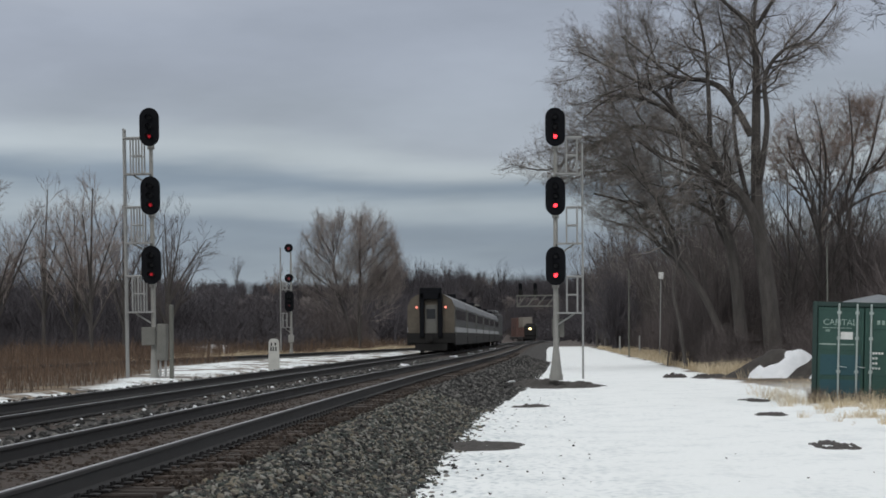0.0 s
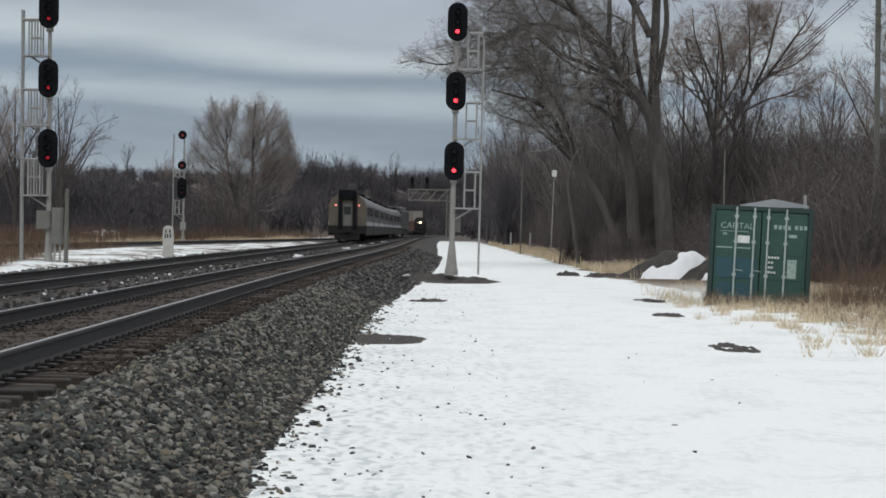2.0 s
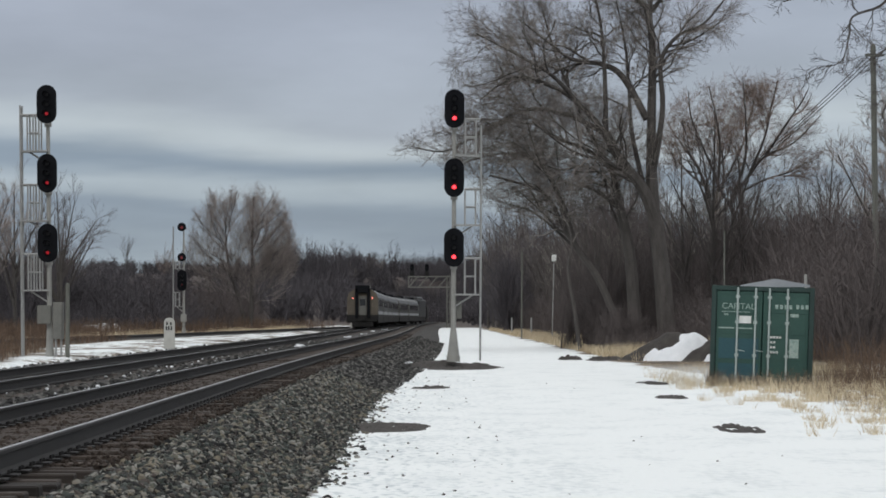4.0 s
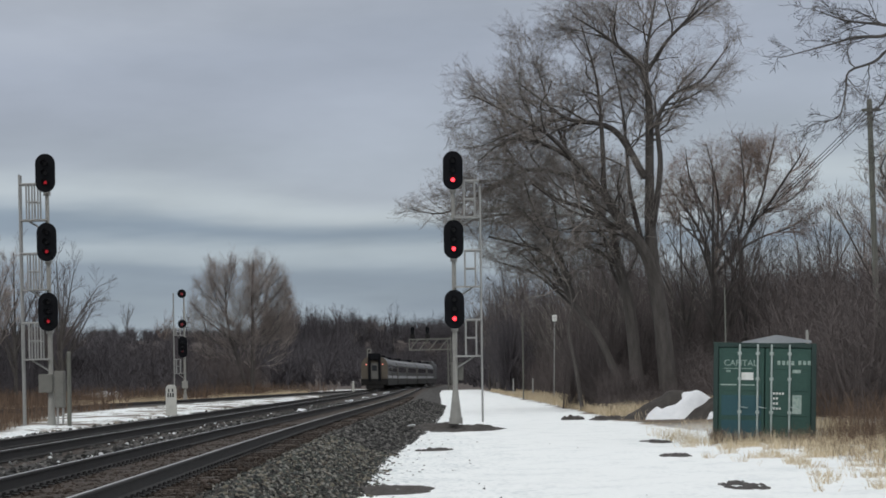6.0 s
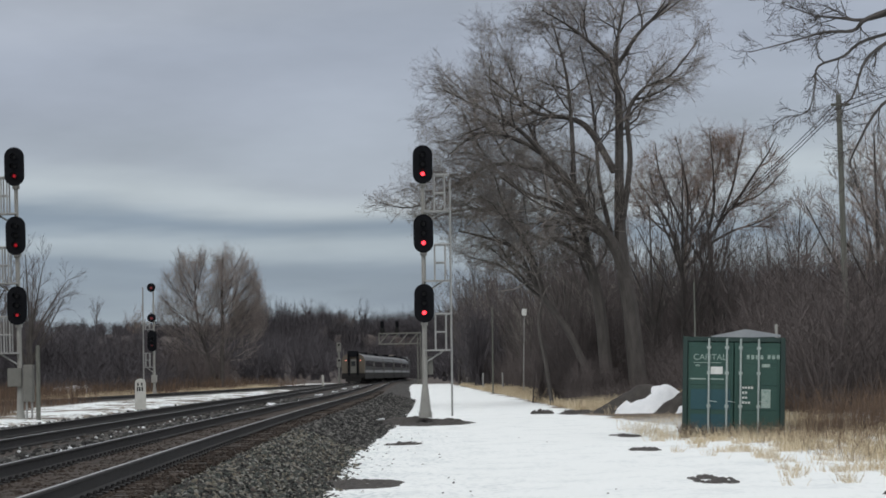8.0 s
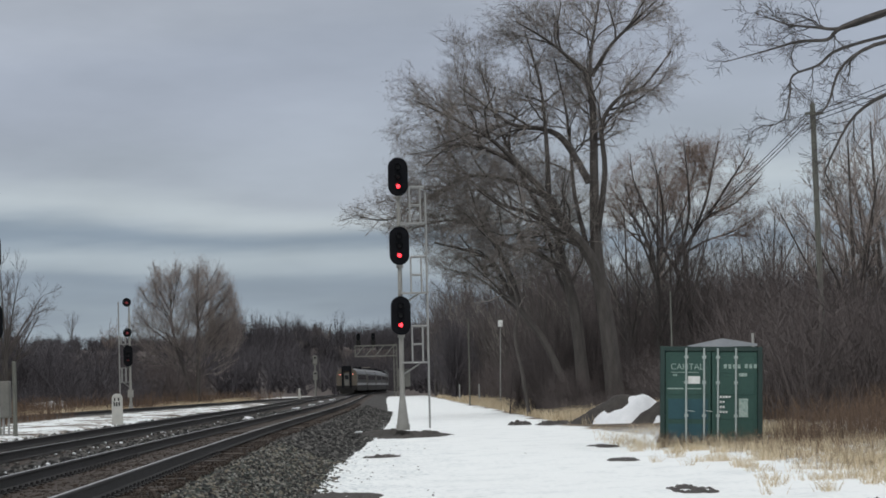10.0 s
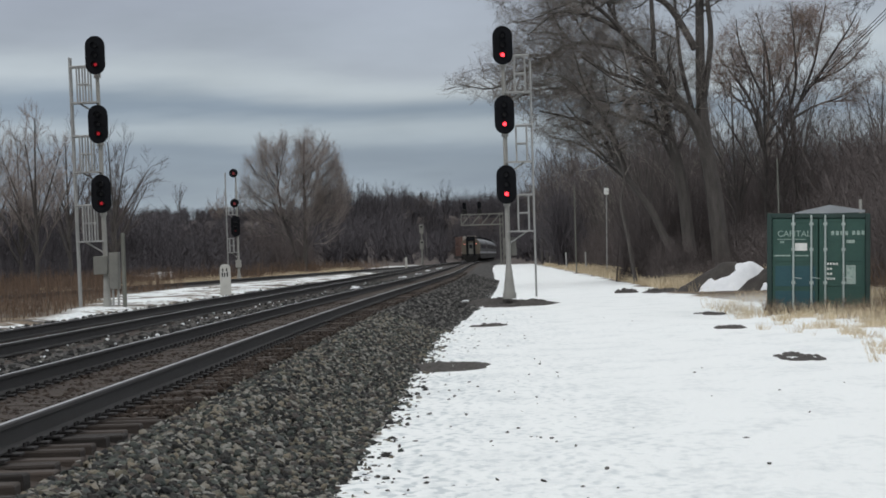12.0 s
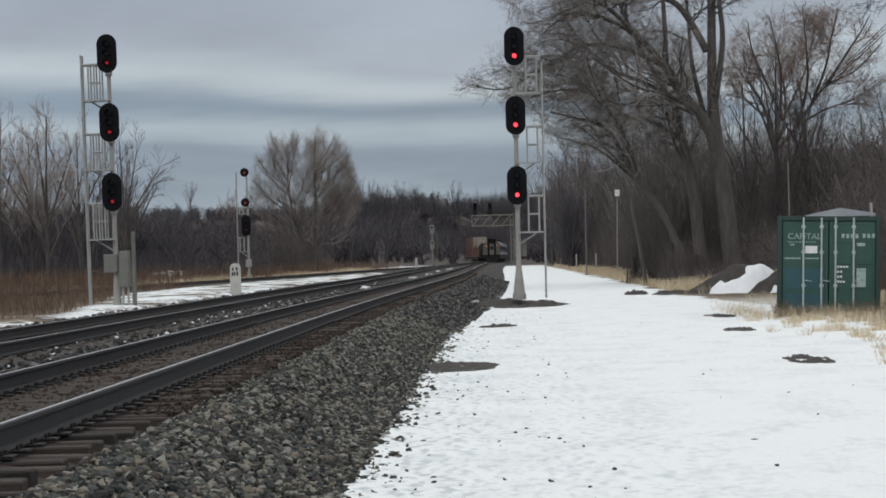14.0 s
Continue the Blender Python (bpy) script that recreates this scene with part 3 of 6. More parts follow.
def hood(bm, z, r=0.115, deep=0.26):
    """A visor round a lens: a tube open below, sloping forwards."""
    n = 12
    rows = []
    for y, cut in ((-0.06, 1.0), (-0.06 - deep, 0.82)):
        rows.append([bm.verts.new((r * math.cos(a), y, z + r * math.sin(a))) for a in (math.radians(-35 + 250 * k / n) for k in range(n + 1))])
    for k in range(n):
        bm.faces.new((rows[0][k], rows[0][k + 1], rows[1][k + 1], rows[1][k]))


def signal_head(parent, z, lit, w=0.65, h=1.27, spacing=0.31, x=0.0, lenses=3):
    head = part("signal_head", made(capsule, w, h, -0.03, 0.0), BLACK, parent, "black oval background plate with red light lit")
    head.matrix_basis = pose(x, -0.28, z)
    bm = bmesh.new()
    box(bm, -0.14, 0.14, 0.0, 0.26, -h * 0.36, h * 0.36, 0.03)
    part("lamp_case", bm, BLACK, head)
    for k in range(lenses):
        zz = spacing * ((lenses - 1) / 2 - k)
        bm = bmesh.new()
        hood(bm, zz, r=0.105 * w / 0.65)
        part("hood", bm, BLACK, head)
        bm = bmesh.new()
        rod(bm, (0, -0.033, zz), (0, -0.055, zz), (0.066 if lit is RED else 0.056) * w / 0.65, 0.055 * w / 0.65, 14)
        part("lens", bm, lit if k == lenses - 1 else LENSDARK, head, "glowing red lens" if k == lenses - 1 else "dark unlit lens")
    return head


def ladder(bm, x, y, z0, z1, wide=0.36, along=True):
    for s in (-wide / 2, wide / 2):
        rod(bm, (x, y + s, z0), (x, y + s, z1), 0.035, sides=6)
    z = z0 + 0.3
    while z < z1:
        rod(bm, (x, y - wide / 2, z), (x, y + wide / 2, z), 0.014, sides=5)
        z += 0.3


def platform(parent, x1, z0, high, bars):
    """A small working platform with its guard rails between the mast and the ladder."""
    floor = part("platform", made(box, min(0, x1), max(0, x1), -0.28, 0.28, z0 - 0.03, z0 + 0.02), STEEL, parent)
    part("brace", made(rod, (0, 0, z0 - 0.42), (x1 * 0.7, 0, z0 - 0.03), 0.03, sides=6), STEEL, floor)
    us = (0.42, 0.82) if bars == 2 else (0.30, 0.52, 0.74)
    for y in (-0.28, 0.28):
        bm = bmesh.new()
        rod(bm, (x1 * us[0], y, z0 + high), (x1, y, z0 + high), 0.03, sides=6)
        rod(bm, (x1 * us[0], y, z0 + high * 0.5), (x1 * us[-1], y, z0 + high * 0.5), 0.026, sides=6)
        for u in us:
            rod(bm, (x1 * u, y, z0), (x1 * u, y, z0 + high), 0.03, sides=6)
        part("guard_rail", bm, STEEL, floor)


def mast_signal(at, side, lit, lad_top, lean, label, rails, foot=0.2):
    """Three oval heads on a tapered mast; side: where the ladder stands (1 right, -1 left)."""
    s = empty("signal_mast", at, label, "railway signal", "tall mast signals")
    s.matrix_world = pose(*at, 0, lean, 0)
    bm = bmesh.new()
    rod(bm, (0, 0, 0.0), (0, 0, 0.95), foot, 0.09, 12)
    rod(bm, (0, 0, -0.15), (0, 0, 0.04), foot + 0.02, foot + 0.02, 12)
    part("mast_foot", bm, ALUM, s, smooth=False)
    part("mast", made(rod, (0, 0, 0.9), (0, 0, 7.9), 0.085, 0.062, 12), ALUM, s)
    for z in (3.22, 5.5, 7.75):
        bm = bmesh.new()
        rod(bm, (0, 0, z - 0.35), (0, 0, z - 0.05), 0.12, 0.12, 10)
        box(bm, -0.06, 0.06, -0.3, 0.0, z - 0.3, z + 0.3)
        part("head_bracket", bm, ALUM, s)
    for z in (3.58, 5.86, 8.12):
        signal_head(s, z, lit)
    for z in (2.05, 4.32, 6.6):
        platform(s, side * 0.86, z, 1.18, rails)
    part("ladder", made(ladder, side * 0.88, 0, -0.1, lad_top), STEEL, s)
    return s


R_AT, L_AT = (0.57, 85.0, 0.36), (-12.62, 85.0, 0.52)
sig_r = mast_signal(R_AT, 1, RED, 7.6, 0.35, "silver mast signal with three black oval heads showing red", 2)
sig_l = mast_signal(L_AT, -1, DIMRED, 8.1, -0.6, "silver mast signal with three dim red heads beside a relay cabinet", 3, foot=0.13)
bm = bmesh.new()
box(bm, -0.13, 0.27, 0.08, 0.38, 1.25, 1.85, 0.02)
part("junction_box", bm, DINGYHAZE, sig_r)


def relay_cabinet(at):
    c = empty("relay_cabinet", at, "tall grey steel relay cabinet on two thin legs", "cabinet")
    bm = bmesh.new()
    box(bm, -0.16, 0.16, -0.2, 0.2, 0.55, 1.75, 0.02)
    part("cabinet_body", bm, DINGYHAZE, c)
    for x in (-0.08, 0.09):
        part("leg", made(rod, (x, 0, 0), (x, 0, 0.6), 0.04, sides=6), STEEL, c)
    bm = bmesh.new()
    box(bm, -0.13, 0.13, -0.215, -0.2, 0.62, 1.68, 0.005)
    part("cabinet_door", bm, DINGYHAZE, c)


relay_cabinet((-12.28, 84.6, 0.42))
bm = bmesh.new()
box(bm, -0.36, 0.10, -0.32, 0.0, 0.95, 1.55, 0.02)
part("junction_box", bm, DINGYHAZE, sig_l)


def plain_post(name, at, high, r, mat, label, cat, lean=0.0, sides=10, cap=True):
    bm = bmesh.new()
    rod(bm, (0, 0, -0.3), (0, 0, high), r, r * 0.9, sides)
    if cap:
        rod(bm, (0, 0, high), (0, 0, high + r * 0.5), r * 0.9, r * 0.5, sides)
    ob = part(name, bm, mat)
    ob.matrix_world = pose(*at, 0, lean, 0)
    return tagged(ob, label, cat)


plain_post("timber_post", (-11.9, 84.0, 0.40), 2.35, 0.075, WOODPOLE, "weathered grey timber post beside the relay cabinet", "post")


def dwarf_signal(at):
    s = empty("branch_signal", at, "slim signal mast with two round heads over an oval head", "railway signal")
    part("mast", made(rod, (0, 0, -0.3), (0, 0, 6.6), 0.10, 0.07, 10), ALUM, s)
    bm = bmesh.new()
    rod(bm, (0, 0, -0.3), (0, 0, 0.4), 0.2, 0.12, 10)
    part("mast_foot", bm, ALUM, s)
    bm = bmesh.new()
    box(bm, -0.2, 0.2, -0.2, 0.1, 0.8, 1.35, 0.02)
    part("junction_box", bm, ALUM, s)
    for z in (7.55, 5.4):
        h = part("signal_head", made(rod, (0, -0.3, 0), (0, -0.26, 0), 0.31, 0.31, 18), BLACK, s, "round black signal head")
        h.matrix_basis = pose(-0.12, 0, z)
        part("lens", made(rod, (0, -0.33, -0.03), (0, -0.31, -0.03), 0.1, 0.1, 12), DARKRED, h, "dim red lens")
        part("head_bracket", made(rod, (0, -0.26, 0), (0.12, 0, -0.3), 0.05, sides=6), ALUM, h)
    part("upper_mast", made(rod, (0, 0, 6.5), (0, 0, 7.7), 0.06, 0.05, 8), ALUM, s)
    h = signal_head(s, 3.75, DARKRED, w=0.66, h=1.5, x=-0.1)
    part("ladder", made(ladder, -0.75, 0, 0.2, 7.6, 0.34), STEEL, s)
    platform(s, -0.72, 1.9, 1.0, 2)
    platform(s, -0.72, 4.6, 0.5, 2)
    return s


dwarf_signal((-18.92, 195.0, 0.52)).scale = (1.054, 1.054, 1.054)


def mile_marker(at):
    s = empty("track_marker", at, "white concrete track marker post with dark lettering", "marker post")
    bm = bmesh.new()
    ring = [(-0.21, 0), (0.21, 0), (0.20, 1.05)] + [(0.19 * math.cos(a), 1.07 + 0.13 * math.sin(a)) for a in (math.pi * k / 8 for k in range(9))] + [(-0.20, 1.05)]
    fr, bk = [bm.verts.new((x, -0.07, z)) for x, z in ring], [bm.verts.new((x, 0.07, z)) for x, z in ring]
    bm.faces.new(fr), bm.faces.new(list(reversed(bk)))
    for k in range(len(ring)):
        j = (k + 1) % len(ring)
        bm.faces.new((fr[j], fr[k], bk[k], bk[j]))
    part("slab", bm, CONCRETE, s)
    for z, h, xs in ((0.92, 0.12, (-0.09, 0.06)), (0.72, 0.16, (-0.11, -0.02, 0.08))):
        for x in xs:
            bm = bmesh.new()
            box(bm, x - 0.025, x + 0.03, -0.078, -0.072, z, z + h)
            part("marking", bm, BLACK, s)
    return s


mile_marker((-10.25, 100.0, 0.46))


def cantilever(at):
    s = empty("cantilever_signal", at, "grey steel cantilever bridge with two signal heads over the track", "railway signal")
    # far haze is put into this duller grey of the steel
    for x in (-0.25, 0.25):
        part("column", made(rod, (x, 0, -0.3), (x, 0, 8.6), 0.11, 0.11, 8), DINGYHAZE, s)
    bm = bmesh.new()
    for k in range(9):
        rod(bm, (-0.25, 0, k), (0.25, 0, k + 0.9), 0.05, sides=5)
    part("column_lacing", bm, DINGYHAZE, s)
    for z in (6.75, 8.45):
        for y in (-0.45, 0.45):
            part("chord", made(box, -6.55, 0.3, y - 0.09, y + 0.09, z - 0.10, z + 0.10), DINGYHAZE, s)
    for y in (-0.45, 0.45):
        bm = bmesh.new()
        for k in range(4):
            x = -6.4 + k * 1.6
            rod(bm, (x, y, 6.8), (x + 1.4, y, 8.4), 0.09, sides=6)
        rod(bm, (-6.45, y, 6.75), (-6.45, y, 8.45), 0.1, sides=6)
        part("web", bm, DINGYHAZE, s)
    for x in (-5.9, -3.5):
        h = signal_head(s, 9.9, LENSDARK, w=0.6, h=1.2, x=x)
        part("head_post", made(rod, (0, 0.2, -2.1), (0, 0.2, 0.3), 0.09, sides=6), DINGYHAZE, h)
        bm = bmesh.new()
        box(bm, -0.35, 0.35, 0.1, 0.5, -1.6, -0.6, 0.02)
        part("lamp_box", bm, UNDER, h)
    return s


cantilever((2.05, 420.0, -0.15))


def distant_signal(at):
    s = empty("distant_signal", at, "grey two-headed signal post seen far down the line", "railway signal")
    # haze over the distant post is part of its grey colour
    part("mast", made(rod, (0, 0, -0.3), (0, 0, 6.0), 0.16, 0.12, 8), DINGYHAZE, s)
    for z in (5.6, 3.2):
        h = part("signal_head", made(box, -0.35, 0.35, -0.2, 0.2, z - 0.7, z + 0.7, 0.1), DINGYHAZE, s)
        part("lens", made(rod, (0, -0.22, z + 0.35), (0, -0.26, z + 0.35), 0.16, sides=10), BLACK, h)
    part("ladder", made(ladder, 0.7, 0, 0, 5.4), DINGYHAZE, s)


distant_signal((-10.4, 400.0, 0.4))
plain_post("white_post", (-9.7, 300.0, 0.2), 1.45, 0.14, CONCRETE, "short white concrete post beside the track", "post")

# ---- shipping container ----


def container(at, turn):
    c = empty("shipping_container", at, "weathered green steel shipping container standing in dry grass", "container")
    c.matrix_world = pose(*at, 0, 2.0, turn)
    W, H, L = 2.44, 2.52, 6.06
    w = W / 2
    for x in (-w + 0.05, w - 0.05):
        for y in (0.06, L - 0.06):
            part("corner_post", made(box, x - 0.06, x + 0.06, y - 0.06, y + 0.06, 0.0, H, 0.01), DKGREEN, c)
    for z in (0.0, H - 0.12):
        for y in (0.02, L - 0.1):
            part("end_beam", made(box, -w + 0.11, w - 0.11, y, y + 0.09, z + 0.005, z + 0.115, 0.008), DKGREEN, c)
        for x in (-w + 0.01, w - 0.09):
            part("side_beam", made(box, x, x + 0.08, 0.12, L - 0.12, z + 0.005, z + 0.115, 0.008), DKGREEN, c)
    for sx in (-1, 1):
        bm = bmesh.new()
        prev = None
        n = 84
        for k in range(n + 1):
            y = 0.12 + (L - 0.24) * k / n
            d = (0.0, 0.036, 0.036, 0.0)[k % 4]
            a, b = bm.verts.new((sx * (w - 0.02 - d), y, 0.12)), bm.verts.new((sx * (w - 0.02 - d), y, H - 0.12))
            if prev:
                bm.faces.new((prev[0], a, b, prev[1]))
            prev = (a, b)
        part("corrugated_side", bm, GREEN, c)
    part("roof_panel", made(box, -w + 0.09, w - 0.09, 0.12, L - 0.12, H - 0.05, H - 0.02), DKGREEN, c)
    part("end_panel", made(box, -w + 0.11, w - 0.11, L - 0.09, L - 0.05, 0.12, H - 0.12), GREEN, c)
    for sx, name in ((-1, "west"), (1, "east")):
        x0, x1 = (-w + 0.12, -0.012) if sx < 0 else (0.012, w - 0.12)
        bm = bmesh.new()
        box(bm, x0, x1, 0.05, 0.09, 0.13, H - 0.13, 0.006)
        for z0, z1 in ((0.2, 0.66), (0.76, 1.26), (1.36, 1.80), (1.88, 2.28)):
            box(bm, x0 + 0.06, x1 - 0.06, 0.038, 0.05, z0, z1, 0.01, mat=1 if sx < 0 and z0 in (0.76, 0.2) else 0)
        d = part("door", bm, [GREEN, TEAL], c, "green steel container door with patched teal paint" if sx < 0 else "green steel container door with faded markings")
        for x in ((x0 + 0.50, x0 + 0.93) if sx < 0 else (x0 + 0.15, x0 + 0.58)):
            r = part("locking_rod", made(rod, (x, 0.0, 0.06), (x, 0.0, H - 0.04), 0.024, sides=8), GALV, d, "galvanised locking rod")
            for z in (0.2, 0.85, 1.65, H - 0.26):
                bm = bmesh.new()
                box(bm, x - 0.05, x + 0.05, -0.02, 0.05, z - 0.035, z + 0.035, 0.006)
                part("rod_bracket", bm, GALV, r)
            bm = bmesh.new()
            rod(bm, (x, -0.03, 0.98), (x + 0.2, -0.035, 0.95), 0.010, sides=6)
            part("handle", bm, GALV, r)
        for z in (0.3, 0.95, 1.6, 2.2):
            xx = x0 - 0.02 if sx < 0 else x1 + 0.02
            part("hinge", made(rod, (xx, 0.03, z - 0.07), (xx, 0.03, z + 0.07), 0.022, sides=6), DKGREEN, d)

    def plate(x0, x1, z0, z1, mat, name="marking", label=""):
        part(name, made(box, x0, x1, 0.026, 0.034, z0, z1), mat, c, label)

    def words(text, x, z, size, mat):
        cu = bpy.data.curves.new("lettering", "FONT")
        cu.body, cu.size, cu.extrude = text, size, 0.003
        tmp = bpy.data.objects.new("lettering", cu)
        scene.collection.objects.link(tmp)
        me = bpy.data.meshes.new_from_object(tmp.evaluated_get(bpy.context.evaluated_depsgraph_get()))
        bpy.data.objects.remove(tmp)
        ob = link_mesh("lettering", me, mat, c, "worn white lettering")
        ob.matrix_basis = pose(x, 0.03, z, 90, 0, 0)

    words("CAPITAL", -w + 0.24, 1.96, 0.205, FADED)
    plate(-w + 0.24, -0.30, 1.885, 1.90, FADED)
    plate(-w + 0.30, -w + 0.40, 1.80, 1.85, FADED)
    plate(-0.56, -0.27, 1.62, 1.80, WHITE, "paper_notice", "white paper notice")
    plate(-w + 0.16, -w + 0.55, 1.485, 1.515, FADED)
    plate(-0.62, -0.24, 1.485, 1.515, FADED)
    for k in range(4):
        plate(0.30 + 0.11 * k, 0.37 + 0.11 * k, 1.99, 2.09, FADED)
    for k in range(3):
        plate(0.80 + 0.11 * k, 0.87 + 0.11 * k, 2.0, 2.1, FADED)
    plate(0.66, 0.86, 1.80, 1.88, FADED)
    for z, n in ((1.28, 4), (1.16, 2), (1.04, 2), (0.92, 3)):
        for k in range(n):
            plate(0.20 + 0.07 * k, 0.25 + 0.07 * k, z, z + 0.05, WHITE)
    plate(0.66, 0.88, 0.82, 1.27, FADED, "data_plate")
    return c


container((7.80, 62.5, -0.13), -7.6)


def shed(at):
    s = empty("shed", at, turn=-7.6, label="low grey sheet-metal shed roof behind the container", category="shed")
    bm = bmesh.new()
    box(bm, -0.88, 0.88, 0, 2.4, 0, 2.55)
    part("shed_wall", bm, DKGREEN, s)
    bm = bmesh.new()
    pts = [(-0.98, 2.56), (0.0, 2.74), (0.98, 2.56), (0.98, 2.5), (-0.98, 2.5)]
    a, b = [bm.verts.new((x, -0.1, z)) for x, z in pts], [bm.verts.new((x, 2.5, z)) for x, z in pts]
    bm.faces.new(a), bm.faces.new(list(reversed(b)))
    for k in range(5):
        bm.faces.new((a[(k + 1) % 5], a[k], b[k], b[(k + 1) % 5]))
    part("shed_roof", bm, ROOFGREY, s)
    part("vent_pipe", made(rod, (0.86, -0.06, 2.3), (0.86, -0.06, 2.86), 0.04, sides=8), ALUM, s)




def brush_pile(at):
    p = empty("brush_pile", at, "pile of dark sticks on a bank of old snow", "brush pile")
    verts, faces, n, m = [], [], 20, 8
    for j in range(m + 1):
        for i in range(n + 1):
            u, v = -1 + 2 * i / n, -1 + 2 * j / m
            e = max(0.0, 1 - u * u - v * v)
            verts.append((2.0 * u, 0.9 * v, 0.5 * min(1.0, 2 * e) * (0.7 + 0.6 * noise.noise((u * 3, v * 2, 3))) - 0.25 * (e == 0)))
    for j in range(m):
        for i in range(n):
            k = j * (n + 1) + i
            faces.append((k, k + 1, k + n + 2, k + n + 1))
    from_arrays("snow_bank", verts, faces, SNOWBIT, p, "low bank of old snow")
    g = random.Random(23)
    for _ in range(16):
        x, a = g.uniform(-0.9, 0.5), g.uniform(-0.9, 0.9)
        part("stick", made(rod, (x - 0.7 * math.cos(a), g.uniform(-0.5, 0.3), 0.32), (x + 0.6 * math.cos(a), g.uniform(-0.3, 0.5), 0.5 + 0.5 * abs(math.sin(a))), 0.05, 0.03, 5), BARK, p)


brush_pile((-29.9, 232.0, 0.75))

shed((9.62, 73.6, 0.0))


# ---- soil heap with snow ----


def heap(at):
    h = empty("soil_heap", at, "dark soil heap half covered with snow", "soil heap")

    def mound(name, cx, wide, deep, high, mat, lo, seed, lab="", dy=0.0):
        verts, faces = [], []
        n, m = 26, 14
        for j in range(m + 1):
            for i in range(n + 1):
                u, v = -1 + 2 * i / n, -1 + 2 * j / m
                e = max(0.0, 1 - abs(u) ** 1.15 - v * v * 0.9 + 0.25 * noise.noise((u * 2.2, v * 2, seed * 1.7)))
                z = high * min(1.0, e * 1.1) ** 0.85 + 0.2 * noise.noise((u * 3 + seed, v * 3, seed)) * min(1, e * 3) + (0.09 * noise.noise((u * 11, v * 9, seed)) * min(1, e * 4) if mat is SOIL else 0.0)
                verts.append((cx + u * wide, dy + v * deep, z - 0.06 + lo))
        for j in range(m):
            for i in range(n):
                k = j * (n + 1) + i
                faces.append((k, k + 1, k + n + 2, k + n + 1))
        ob = from_arrays(name, verts, faces, mat, h, lab)
        for p in ob.data.polygons:
            p.use_smooth = True

    mound("soil", 0.15, 1.9, 1.3, 1.02, SOIL, 0.0, 1, dy=0.5)
    mound("soil", 1.75, 1.75, 0.8, 0.86, SOIL, 0.0, 2, dy=-1.25)
    mound("snow_cover", 0.66, 1.75, 1.2, 1.0, SNOWBIT, 0.0, 4, "white snow lying on the heap", dy=-0.2)
    mound("snow_cover", 1.25, 0.5, 0.4, 0.26, SNOWBIT, 0.0, 6, dy=-2.2)
    h.scale = (1.1, 1.1, 1.1)
    return h


heap((9.0, 99.0, 0.03))


def soil_patch(at, wide, deep, seed, high=0.045):
    """A ragged patch: only its higher places come up through the snow."""
    verts, faces, n, m = [], [], 40, 18
    for j in range(m + 1):
        for i in range(n + 1):
            u, v = -1 + 2 * i / n, -1 + 2 * j / m
            rim = max(0.0, 1 - u * u - v * v)
            lumps = 0.9 * noise.noise((u * 2.6, v * 2.2, seed)) + 0.7 * noise.noise((u * 7, v * 5, seed)) + 0.35 * noise.noise((u * 17, v * 11, seed))
            e = min(1.0, rim * 2.2) * (0.62 + 0.8 * lumps) - 0.12
            verts.append((u * wide, v * deep, (high + 0.03) * e - 0.004 if rim > 0 else -0.05))
    for j in range(m):
        for i in range(n):
            k = j * (n + 1) + i
            faces.append((k, k + 1, k + n + 2, k + n + 1))
    ob = from_arrays("soil_patch", verts, faces, SOIL)
    ob.matrix_world = pose(*at)
    return tagged(ob, "bare dark soil showing through the snow", "soil", "bare soil patches")


for k, (x, y, a, b) in enumerate(((4.42, 38.2, 0.40, 1.5), (4.85, 53.5, 0.34, 1.3), (5.4, 65, 0.42, 1.4), (-0.72, 39.2, 0.72, 1.7), (0.5, 85.4, 1.9, 3.4), (6.2, 100, 0.6, 2.2), (7.4, 106, 0.5, 2.0), (-0.1, 61, 0.5, 0.8), (6.2, 33, 0.22, 0.4), (6.5, 101, 0.65, 1.2), (5.3, 102.5, 0.5, 1.0))):
    soil_patch((x, y, 0.0), a, b, k * 3.1, 0.16 if a > 1.5 else 0.13 if y in (101, 102.5) else 0.022)

# ---- trees ----


